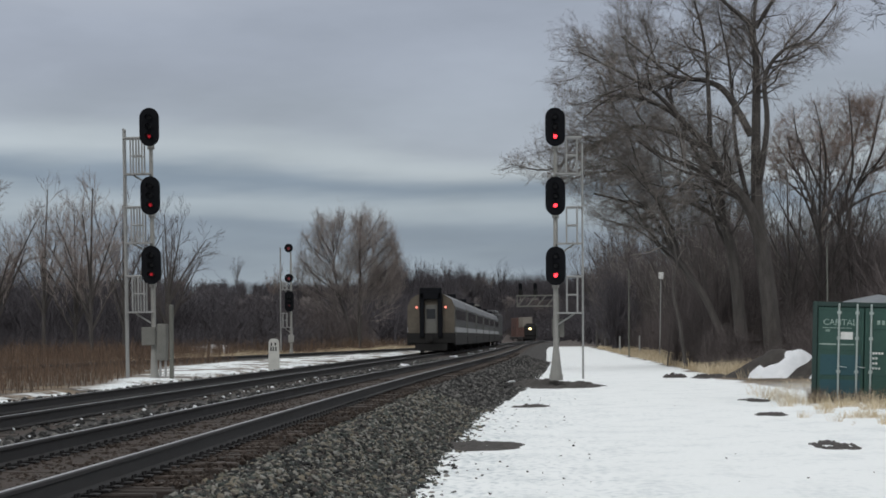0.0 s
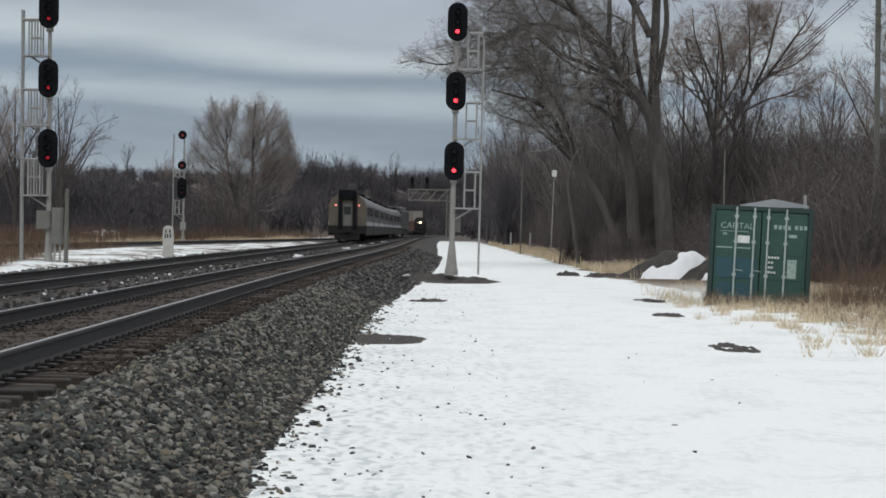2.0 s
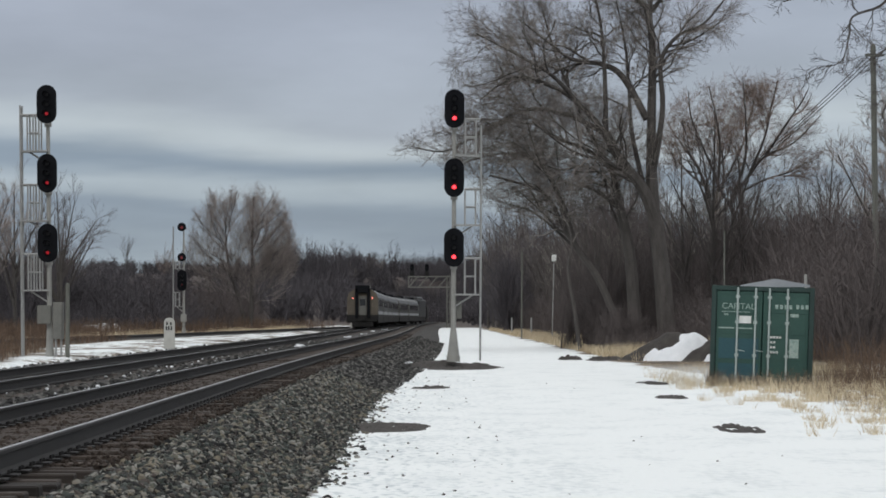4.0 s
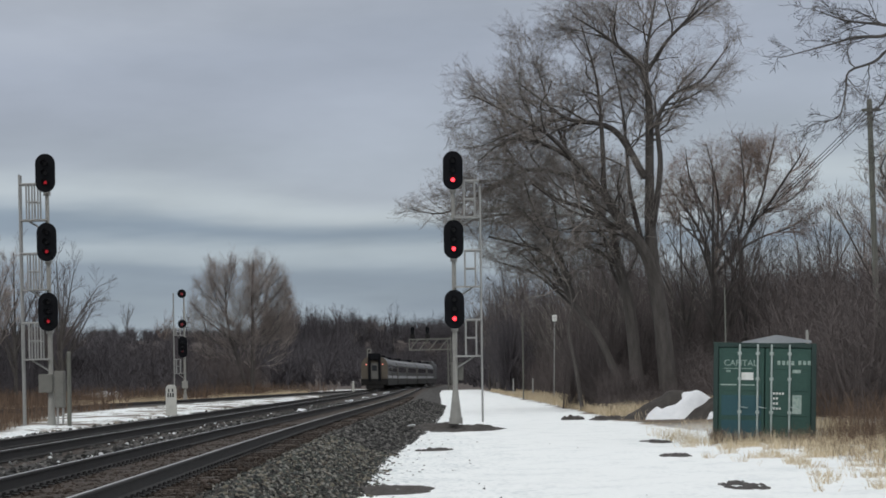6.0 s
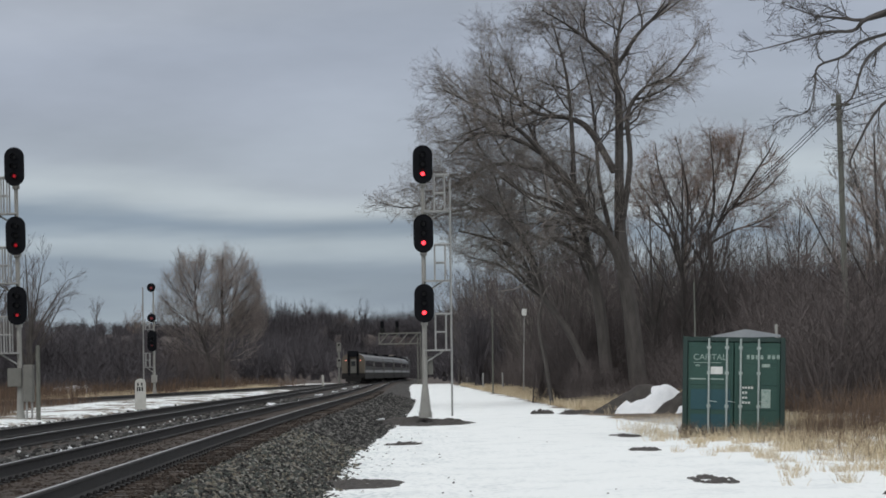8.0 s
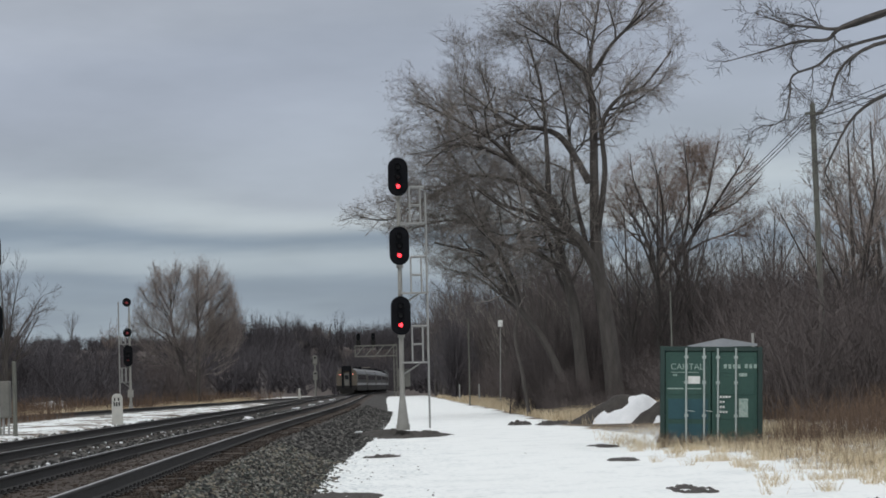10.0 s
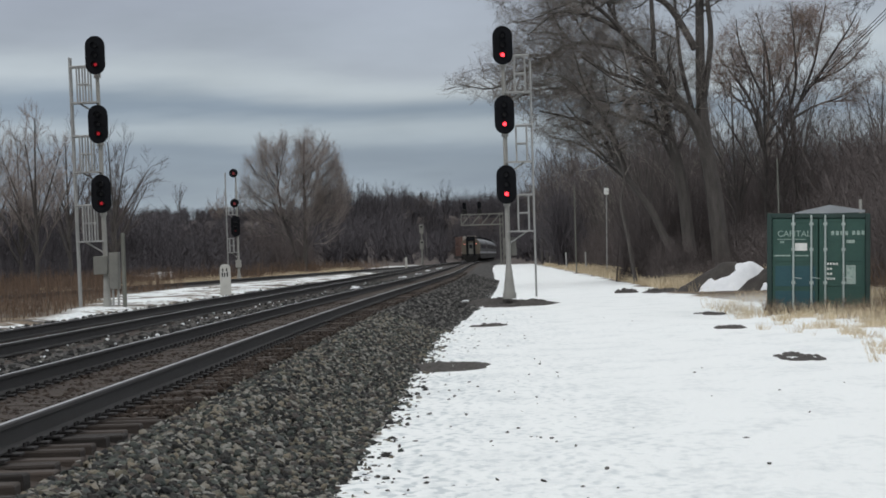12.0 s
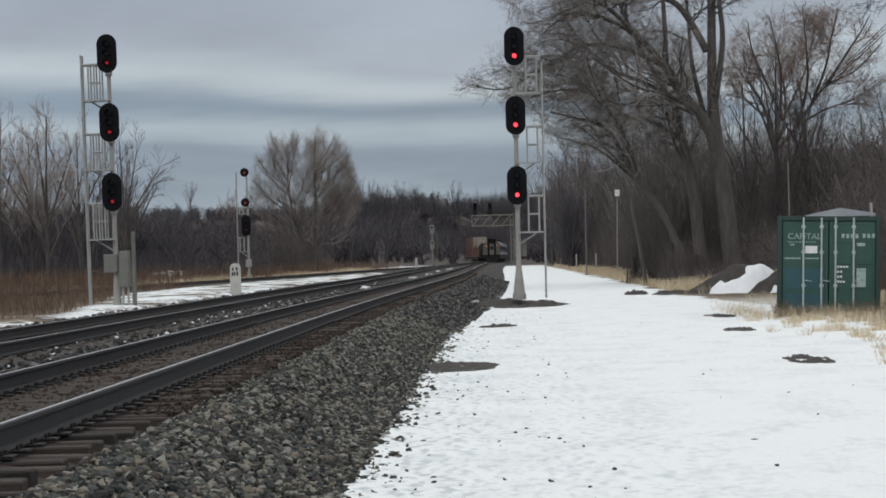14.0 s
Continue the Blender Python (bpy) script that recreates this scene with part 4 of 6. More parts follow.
class Wood:
    """Collects tapered limbs as vertex and face lists: the thick ones apart from the thin ones."""

    def __init__(self, seed, steps, bounds=()):
        self.r, self.steps, self.bounds = random.Random(seed), steps, bounds
        self.thick, self.thin = ([], []), ([], [])

    def limb(self, pts, r0, r1):
        sides = 8 if r0 > 0.09 else 5 if r0 > 0.04 else 3
        verts, faces = self.thick if r0 > 0.045 else self.thin
        base, n = len(verts), len(pts)
        rings = n - 1 if sides == 3 else n
        for k, p in enumerate(pts[:rings]):
            d = (pts[min(k + 1, n - 1)] - pts[max(k - 1, 0)]).normalized()
            a = d.cross(Vector((0.31, 0.95, 0.05))).normalized()
            b = d.cross(a)
            rad = r0 + (r1 - r0) * k / (n - 1)
            for s in range(sides):
                w = 6.2832 * s / sides
                verts.append(tuple(p + a * (rad * math.cos(w)) + b * (rad * math.sin(w))))
        for k in range(rings - 1):
            for s in range(sides):
                t = (s + 1) % sides
                faces.append((base + k * sides + s, base + k * sides + t, base + (k + 1) * sides + t, base + (k + 1) * sides + s))
        if rings < n:
            verts.append(tuple(pts[-1]))
            tip, last = len(verts) - 1, base + (rings - 1) * sides
            for s in range(sides):
                faces.append((last + s, last + (s + 1) % sides, tip))

    def inside(self, p):
        """Whether p lies in one of the crown's round lobes (x, y, z and radius across and upwards)."""
        if not self.bounds:
            return True
        slack = self.r.uniform(0.6, 1.22)
        return any(((p.x - x) ** 2 + (p.y - y) ** 2 * 0.8) / (a * a) + (p.z - z) ** 2 / (b * b) < slack for x, y, z, a, b in self.bounds)

    def path(self, start, way, length, steps, up, wild):
        pts, d = [start.copy()], way.normalized()
        for _ in range(steps):
            d = (d + Vector((self.r.gauss(0, wild), self.r.gauss(0, wild), self.r.gauss(0, wild) + up))).normalized()
            q = pts[-1] + d * (length / steps)
            if not self.inside(q):
                q = pts[-1] + d * (length / steps) * self.r.uniform(0.1, 0.45)
                pts.append(q)
                break
            pts.append(q)
        return pts

    def sprout(self, pts, r0, r1, level, length, counts, spread=0.9, up=0.10, wild=0.16, start=0.25, least=0.006):
        """Side branches along a limb, level by level."""
        if level >= len(counts):
            return
        n = len(pts)
        count = counts[level]
        if level and self.bounds:
            count = min(count, int(count * sum((pts[i + 1] - pts[i]).length for i in range(n - 1)) / (length * 1.5) + self.r.random()))
        for k in range(count):
            u = start + (1 - start) * (k + self.r.random()) / count
            f = u * (n - 1)
            i = min(int(f), n - 2)
            at = pts[i].lerp(pts[i + 1], f - i)
            d = (pts[i + 1] - pts[i]).normalized()
            side = Vector((self.r.gauss(0, 1), self.r.gauss(0, 1), self.r.gauss(0, 0.6)))
            side = (side - d * side.dot(d)).normalized()
            way = d + side * self.r.uniform(0.6, 1.15) * spread
            ln = length * self.r.uniform(0.6, 1.2) * (1.15 - 0.55 * u)
            rad = max(least, min((r0 + (r1 - r0) * u) * 0.62, ln * 0.022))
            q = self.path(at, way, ln, self.steps[level], up, wild)
            self.limb(q, rad, max(least * 0.6, rad * 0.3))
            self.sprout(q, rad, rad * 0.3, level + 1, length * 0.54, counts, spread, up, wild, 0.15, least)

    def build(self, thing, bark, twig):
        from_arrays("trunk", *self.thick, bark, thing)
        from_arrays("crown", *self.thin, twig, thing)


def tree(name, at, limbs, seed, label, twig=None, counts=(9, 6, 5), length=3.4, up=0.10, spread=0.9, least=0.007, wild=0.16, bark=None, first=0.35, steps=(5, 4, 2, 1), bounds=()):
    """limbs: (radius at foot, radius at tip, guide points in metres from the foot)."""
    t = empty(name, at, label, "tree")
    w = Wood(seed, steps, bounds)
    for r0, r1, guide in limbs:
        ctrl = [Vector(g) for g in guide]
        pts = []
        for k in range(len(ctrl) - 1):
            p0, p1, p2, p3 = ctrl[max(k - 1, 0)], ctrl[k], ctrl[k + 1], ctrl[min(k + 2, len(ctrl) - 1)]
            for s in range(4):
                u = s / 4
                pts.append(0.5 * ((2 * p1) + (p2 - p0) * u + (2 * p0 - 5 * p1 + 4 * p2 - p3) * u * u + (3 * p1 - p0 - 3 * p2 + p3) * u**3))
        pts.append(ctrl[-1])
        w.limb(pts, r0, r1)
        w.sprout(pts, r0, r1, 0, length, counts, spread, up, wild, first, least)
    w.build(t, bark or BARK, twig or TWIG)
    return t


BIG = [
    (0.50, 0.27, ((0, 0, -0.4), (-0.3, 0, 3.5), (-0.7, 0, 6.6), (-0.8, 0, 9.0))),
    (0.27, 0.15, ((-0.8, 0, 9.0), (-0.75, 0.1, 11.5), (-0.7, 0.2, 14.9), (-1.0, 0.3, 16.7))),
    (0.12, 0.03, ((-1.0, 0.3, 16.7), (-2.0, 0.2, 17.5), (-3.0, 0, 18.3), (-4.5, -0.3, 19.2))),
    (0.12, 0.03, ((-0.8, 0.2, 15.7), (-0.7, 0.5, 17.5), (-0.4, 0.8, 19.0), (-0.1, 0.9, 20.6))),
    (0.12, 0.03, ((-0.7, 0.2, 16.4), (0.3, -0.4, 17.9), (1.7, -0.8, 19.2), (2.6, -1.0, 20.0))),
    (0.17, 0.03, ((-0.65, -0.2, 8.6), (-0.25, -0.5, 11.5), (-0.35, -0.7, 13.8), (0.5, -0.9, 15.1), (1.8, -1.0, 15.7), (3.2, -1.2, 17.4))),
    (0.33, 0.22, ((-0.4, 0, 5.4), (-1.2, -0.3, 7.4), (-2.3, -0.5, 8.8), (-3.1, -0.6, 10.2))),
]
BIG += [
    (0.16, 0.03, ((-3.1, -0.6, 10.2), (-4.7, -1.0, 11.9), (-6.5, -1.4, 12.8), (-7.9, -1.6, 12.9), (-9.4, -1.8, 11.8))),
    (0.15, 0.03, ((-3.1, -0.6, 10.2), (-5.0, -0.2, 11.2), (-7.0, 0.2, 11.5), (-8.6, 0.5, 10.8), (-9.8, 0.6, 10.2))),
    (0.15, 0.03, ((-3.1, -0.5, 10.2), (-3.1, 0.2, 13.4), (-3.3, 0.6, 16.1), (-4.0, 0.8, 18.9))),
    (0.20, 0.03, ((-1.0, 0.1, 11.0), (-2.1, 0.6, 13.1), (-3.1, 0.8, 13.8), (-4.7, 1.0, 14.1), (-5.9, 1.2, 15.0), (-7.4, 1.4, 16.2))),
    (0.14, 0.03, ((-1.1, 0.3, 7.4), (-1.7, 0.8, 10.4), (-1.8, 1.2, 12.6), (-2.0, 1.4, 15.0), (-2.5, 1.6, 17.6))),
    (0.20, 0.04, ((-2.0, 0.6, -0.4), (-3.3, 0.8, 2.8), (-4.3, 0.8, 4.3), (-5.2, 0.8, 5.7), (-6.0, 0.7, 7.2), (-7.4, 0.5, 7.8), (-8.9, 0.4, 8.2))),
]
BIG += [
    (0.36, 0.16, ((-1.5, 0.9, -0.4), (-1.8, 1.0, 4.1), (-2.3, 1.0, 6.7), (-2.7, 1.0, 8.7))),
    (0.14, 0.03, ((-2.7, 1.0, 8.7), (-4.0, 1.6, 9.6), (-5.8, 2.0, 10.4), (-7.6, 2.2, 12.4), (-8.6, 2.2, 14.6))),
    (0.13, 0.03, ((-2.6, 1.0, 8.2), (-4.2, 2.2, 11.4), (-5.4, 2.8, 14.4), (-6.2, 3.0, 17.2))),
    (0.12, 0.03, ((-4.6, 0.8, 4.8), (-5.2, 1.4, 7.0), (-6.4, 1.8, 9.0), (-8.2, 2.0, 9.4), (-10.0, 2.0, 9.0))),
    (0.13, 0.03, ((-4.2, -0.9, 11.4), (-5.8, -1.8, 13.0), (-7.6, -2.4, 14.0), (-9.6, -2.8, 15.0))),
    (0.11, 0.05, ((-4.4, -0.4, -0.6), (-4.7, -0.4, 1.6), (-5.0, -0.4, 3.4), (-4.8, -0.5, 4.8), (-5.2, -0.6, 6.4))),
    (0.09, 0.02, ((-7.8, 0.4, 11.0), (-9.6, 0.4, 10.2), (-11.2, 0.3, 9.4), (-13.0, 0.2, 9.7))),
]
BIG += [
    (0.12, 0.03, ((-2.4, 1.0, 6.6), (-3.6, 2.0, 7.6), (-5.0, 2.6, 8.0), (-6.6, 3.0, 9.4))),
    (0.12, 0.03, ((-1.9, -0.4, 8.2), (-3.2, -1.6, 8.8), (-4.8, -2.4, 9.2), (-6.8, -2.8, 10.6))),
    (0.11, 0.03, ((-5.0, 0.8, 5.4), (-5.6, -0.4, 7.4), (-6.6, -1.2, 9.2), (-7.2, -1.6, 11.2))),
    (0.11, 0.03, ((-2.2, 1.0, 6.2), (-3.0, 0.2, 8.0), (-4.2, -0.4, 8.6), (-5.4, -0.8, 8.4), (-7.0, -1.0, 9.0))),
    (0.10, 0.03, ((-3.9, 0.8, 3.9), (-5.2, 1.8, 5.2), (-6.6, 2.4, 6.4), (-8.4, 2.6, 7.0))),
    (0.10, 0.03, ((-1.7, 1.0, 4.6), (-2.6, 1.6, 6.4), (-3.2, 2.0, 9.0), (-4.0, 2.2, 12.0))),
]
tree("cottonwood_tree", (11.6, 130.0, 0.6), BIG, 21, "huge bare cottonwood with several grey trunks and fine twigs", TWIG, (13, 10, 8, 5), 3.5, 0.045, 1.1, 0.006, 0.24,
     bounds=((-0.8, 0, 17.3, 5.7, 4.9), (-5.8, 0, 14.4, 7.0, 6.8), (-7.6, 0, 11.0, 4.8, 4.6), (-6.0, 0, 8.2, 4.2, 3.2), (-3.0, 0, 9.0, 3.0, 3.4), (-11.4, 0.2, 9.6, 2.4, 1.1), (-1.2, 0, 13.5, 3.0, 4.5)))

SPREAD = [
    (0.30, 0.20, ((0.2, 0, -0.3), (0.1, 0, 3.5), (0.3, 0, 6.4))),
    (0.128, 0.02, ((0.2, 0, 6.2), (-0.2, 0.2, 8.2), (-0.8, 0.3, 9.6), (-1.5, 0.4, 10.6), (-2.4, 0.5, 12.0))),
    (0.113, 0.02, ((0.3, 0, 6.4), (0.5, -0.4, 9.0), (0.5, -0.6, 11.2), (-0.1, -0.8, 14.0))),
    (0.128, 0.02, ((0.3, 0, 6.2), (1.4, 0.3, 7.6), (2.3, 0.4, 8.8), (3.3, 0.6, 10.0), (5.0, 0.8, 10.8), (6.6, 1.0, 12.4))),
    (0.105, 0.02, ((0.3, 0.1, 6.4), (0.9, 1.0, 8.4), (0.9, 1.8, 10.6), (0.4, 2.6, 13.2))),
    (0.098, 0.02, ((1.4, 0.3, 7.6), (2.0, -0.6, 9.8), (2.0, -1.0, 12.0), (1.8, -1.2, 14.4))),
    (0.098, 0.02, ((2.3, 0.4, 8.8), (3.2, 0.2, 11.0), (3.6, 0.2, 12.8), (4.0, 0.2, 14.4))),
]
SPREAD += [
    (0.090, 0.02, ((3.3, 0.6, 10.0), (4.4, -0.6, 11.8), (5.2, -1.0, 13.0), (5.6, -1.2, 13.8))),
    (0.090, 0.02, ((0.5, -0.2, 8.4), (-0.4, -1.2, 10.2), (-1.2, -1.8, 12.0), (-1.4, -2.0, 13.6))),
    (0.090, 0.02, ((1.4, 0.3, 7.6), (3.2, 1.4, 8.6), (5.0, 2.0, 9.2), (6.6, 2.2, 10.2))),
    (0.083, 0.02, ((0.9, 1.0, 8.4), (2.2, 2.2, 10.8), (2.8, 2.6, 12.8), (3.0, 2.8, 14.4))),
    (0.083, 0.02, ((-0.2, 0.2, 8.2), (-1.0, 1.2, 9.0), (-2.0, 1.6, 10.2), (-2.6, 1.8, 11.2))),
]
tree("spreading_tree", (15.84, 150.0, 1.0), SPREAD, 33, "spreading bare tree with reddish-brown twigs", RUSSET, (13, 11, 8, 4), 3.0, 0.06, 1.0, 0.0065, 0.22,
     bounds=((2.3, 0, 10.2, 5.1, 5.0), (-0.6, 0, 11.2, 2.6, 3.2), (5.2, 0, 10.4, 2.4, 3.2)))

# two ascending stems whose side limbs rise to two rounded crests
FAN = [
    (0.28, 0.03, ((0, 0, -0.3), (0.2, 0, 5.9), (0.2, 0.1, 10.4), (0.4, 0.1, 14.6))),
    (0.24, 0.03, ((-0.4, 0.3, -0.3), (-1.3, 0.3, 3.2), (-2.2, 0.3, 6.2), (-2.7, 0.2, 10.0), (-2.5, 0.2, 14.0))),
]
FR = random.Random(5)
for stem, (cx, ax, az) in enumerate(((0.9, 4.4, 9.0), (-2.9, 4.3, 8.7))):
    for k in range(26):
        start = 2.2 + 9.6 * (k + FR.random()) / 26
        x0 = 0.2 if stem == 0 else -0.6 - 0.2 * start if start < 8 else -2.6
        a = FR.uniform(0, 6.28) if k % 3 else (0.0 if stem == 0 else math.pi)
        rise = FR.uniform(3.0, 5.0)
        z = min(start + rise, 15.2)
        wide = ax * math.sqrt(max(0.03, 1 - ((z - 7.2) / az) ** 2)) * FR.uniform(0.75, 1.0)
        x, y = cx + wide * math.cos(a), wide * math.sin(a) * 0.9
        FAN.append((0.055, 0.012, ((x0, 0, start), (x0 + (x - x0) * 0.42, y * 0.4, start + (z - start) * 0.32), (x0 + (x - x0) * 0.8, y * 0.8, start + (z - start) * 0.68), (x, y, z))))
tree("fan_shaped_tree", (-19.98, 280.0, 0.5), FAN, 44, "fan-shaped bare tree with pale brown upright twigs", PALETWIG, (10, 8, 6, 3), 3.0, 0.13, 0.72, 0.007, 0.17, first=0.12,
     bounds=((0.9, 0, 7.2, 4.7, 9.2), (-2.9, 0, 7.0, 4.5, 8.9)))

# a branch of a nearer tree that reaches in above the road
NEARTREE = [
    (0.26, 0.12, ((0, 0, -0.3), (0.1, 0, 3), (-0.1, 0, 6.0), (0.2, 0, 9.5))),
    (0.06, 0.007, ((0, 0, 8.0), (-1.0, 0, 7.9), (-1.95, 0, 7.6), (-2.2, 0.1, 7.4), (-2.7, 0.1, 7.38), (-3.2, 0, 7.24), (-4.05, 0, 7.03))),
    (0.04, 0.007, ((-0.4, 0, 7.6), (-1.95, 0, 7.24), (-2.4, 0, 6.94), (-2.85, 0, 6.77), (-2.9, 0.1, 6.43), (-3.05, 0.1, 5.98), (-3.5, 0.1, 5.92))),
]
NEARTREE += [
    (0.045, 0.007, ((-0.9, 0, 7.9), (-1.9, 0.1, 7.6), (-2.4, 0.1, 7.62), (-2.9, 0.1, 7.69), (-3.45, 0.1, 7.9))),
    (0.05, 0.007, ((0, 0, 6.4), (-0.9, 0.2, 6.5), (-1.7, 0.3, 6.1), (-2.2, 0.3, 5.3), (-2.3, 0.3, 5.0))),
    (0.05, 0.007, ((0, 0, 7.2), (-1.2, -0.2, 7.3), (-2.0, -0.2, 6.9), (-2.3, -0.2, 6.2), (-2.6, -0.2, 6.0))),
]
tree("roadside_tree", (10.1, 45.0, 0.1), NEARTREE, 55, "dark bare roadside tree reaching over the road", BARK, (12, 7, 4), 0.72, 0.0, 0.9, 0.004, 0.26)


def plain_tree(seed, high, wide, twig, counts=(7, 5, 4), stems=5):
    r = random.Random(seed)
    limbs = [(high * 0.016, 0.03, ((0, 0, -0.4), (r.uniform(-0.3, 0.3), 0, high * 0.4), (r.uniform(-0.6, 0.6), r.uniform(-0.5, 0.5), high)))]
    for k in range(stems):
        a, z = 6.28 * (k + r.random()) / stems, high * r.uniform(0.15, 0.5)
        x, y = wide * math.cos(a) * r.uniform(0.6, 1), wide * math.sin(a) * r.uniform(0.6, 1)
        limbs.append((high * 0.009, 0.025, ((0, 0, z), (x * 0.4, y * 0.4, z + high * 0.2), (x, y, min(high, z + high * r.uniform(0.35, 0.6))))))
    return tree("woodland_tree", (0, 0, 0), limbs, seed, "slender bare woodland tree with a twiggy crown", twig, counts, high * 0.22, 0.14, 0.75, 0.012, steps=(3, 2, 1))


KINDS = [plain_tree(61, 12.5, 3.2, TWIG), plain_tree(62, 14.0, 3.8, BRUSH), plain_tree(63, 10.0, 3.4, RUSSET), plain_tree(64, 11.0, 3.4, PALETWIG, (9, 7, 5), 7), plain_tree(65, 13.0, 4.4, BRUSH, (7, 5, 4), 6)]


def plant(kind, x, y, scale, turn):
    t = copy_thing(KINDS[kind], pose(x, y, ground_z(x, y) - 0.1, 0, 0, turn))
    t.scale = (scale, scale, scale * 1.02)
    return tagged(t, group="bare woodland trees")


def woods():
    r = random.Random(9)
    # the wood right of the road
    for _ in range(80):
        y = 165 + 300 * r.random() ** 1.2
        edge = 12.0 + max(0, (220 - y) * 0.03)
        x = edge + 26 * r.random() ** 1.2 * (0.6 + y / 300)
        plant(r.choice((0, 1, 1, 2, 4, 4)), x, y, r.uniform(0.8, 1.1) * (0.62 if y < 210 else 0.95), r.uniform(0, 360))
    # close behind the great tree
    for _ in range(16):
        y = 142 + 70 * r.random()
        plant(r.choice((0, 4, 1)), 8.6 + 0.012 * y + 8 * r.random(), y, r.uniform(0.55, 0.85), r.uniform(0, 360))
    for _ in range(16):
        y = 200 + 120 * r.random()
        plant(r.choice((0, 4, 1)), 9.5 + 8 * r.random(), y, r.uniform(0.75, 1.0), r.uniform(0, 360))
    # where the wood closes in on the far end of the road
    for _ in range(16):
        y = 340 + 120 * r.random()
        plant(r.choice((0, 4, 1)), 0.020 * y + 5.5 * r.random(), y, r.uniform(0.95, 1.25), r.uniform(0, 360))
    # left of the line
    for _ in range(34):
        y = 250 + 240 * r.random()
        x = -26 - 0.06 * y - 75 * r.random()
        plant(r.choice((0, 1, 3, 4, 4)), x, y, r.uniform(0.5, 0.8), r.uniform(0, 360))
    # the far ridge
    for _ in range(42):
        y = 560 + 330 * r.random()
        x = -150 + 230 * r.random()
        if abs(x + 1.5) < 10 and y < 800:
            continue
        plant(r.choice((0, 1, 1, 4, 2)), x, y, r.uniform(0.7, 1.05), r.uniform(0, 360))


woods()
for k, (x, y, s, kind) in enumerate(((-33.2, 190.0, 1.12, 3), (-27.4, 190.0, 0.80, 4), (-36.2, 200.0, 1.0, 3), (-40.4, 190, 1.1, 3), (-39.6, 205, 1.05, 0), (-34.8, 215, 0.95, 4), (-29.8, 205, 0.72, 4), (25.6, 140, 1.2, 3), (27.8, 144, 1.3, 3), (29.6, 150, 1.25, 0))):
    plant(kind, x, y, s, 70 * k)
for x, y, k in ((-20.2, 838, 1), (-23.6, 842, 4), (-17.5, 836, 0), (-21.8, 830, 4), (-26, 840, 1)):
    plant(k, x, y, 0.55, 31 * x)
for t in KINDS:
    t.matrix_world = pose(38 + 3 * KINDS.index(t), 330 + 12 * KINDS.index(t), 2.2)


def thicket(name, zone, count, high, mat, label, seed, thick=0.02, fan=0.35, tw=3, tall=None):
    """Many thin upright stems with side twigs, in one mesh."""
    g = random.Random(seed)
    verts, faces = [], []

    def blade(p, q, r):
        b = len(verts)
        a = g.uniform(0, 3.14)
        ux, uy = math.cos(a) * r, math.sin(a) * r
        verts.extend(((p[0] - ux, p[1] - uy, p[2]), (p[0] + ux, p[1] + uy, p[2]), (p[0] + uy, p[1] - ux, p[2]), q))
        faces.extend(((b, b + 1, b + 3), (b + 1, b + 2, b + 3), (b + 2, b, b + 3)))

    for _ in range(count):
        x, y = zone(g)
        z = ground_z(x, y) - 0.05
        h = high * g.uniform(0.45, 1.15) * (0.85 + 0.7 * noise.noise((x * 0.09, y * 0.05, seed)))
        if tall:
            h *= tall(x, y)
        top = (x + g.gauss(0, fan) * h * 0.4, y + g.gauss(0, fan) * h * 0.4, z + h)
        blade((x, y, z), top, thick * (0.6 + 0.6 * g.random()))
        for _ in range(tw):
            u = g.uniform(0.25, 0.85)
            p = (x + (top[0] - x) * u, y + (top[1] - y) * u, z + h * u)
            ln = h * g.uniform(0.2, 0.5)
            blade(p, (p[0] + g.gauss(0, 0.75) * ln, p[1] + g.gauss(0, 0.75) * ln, p[2] + ln * g.uniform(0.1, 0.9)), thick * 0.6)
    return tagged(from_arrays(name, verts, faces, mat), label, "undergrowth", kind="stuff")


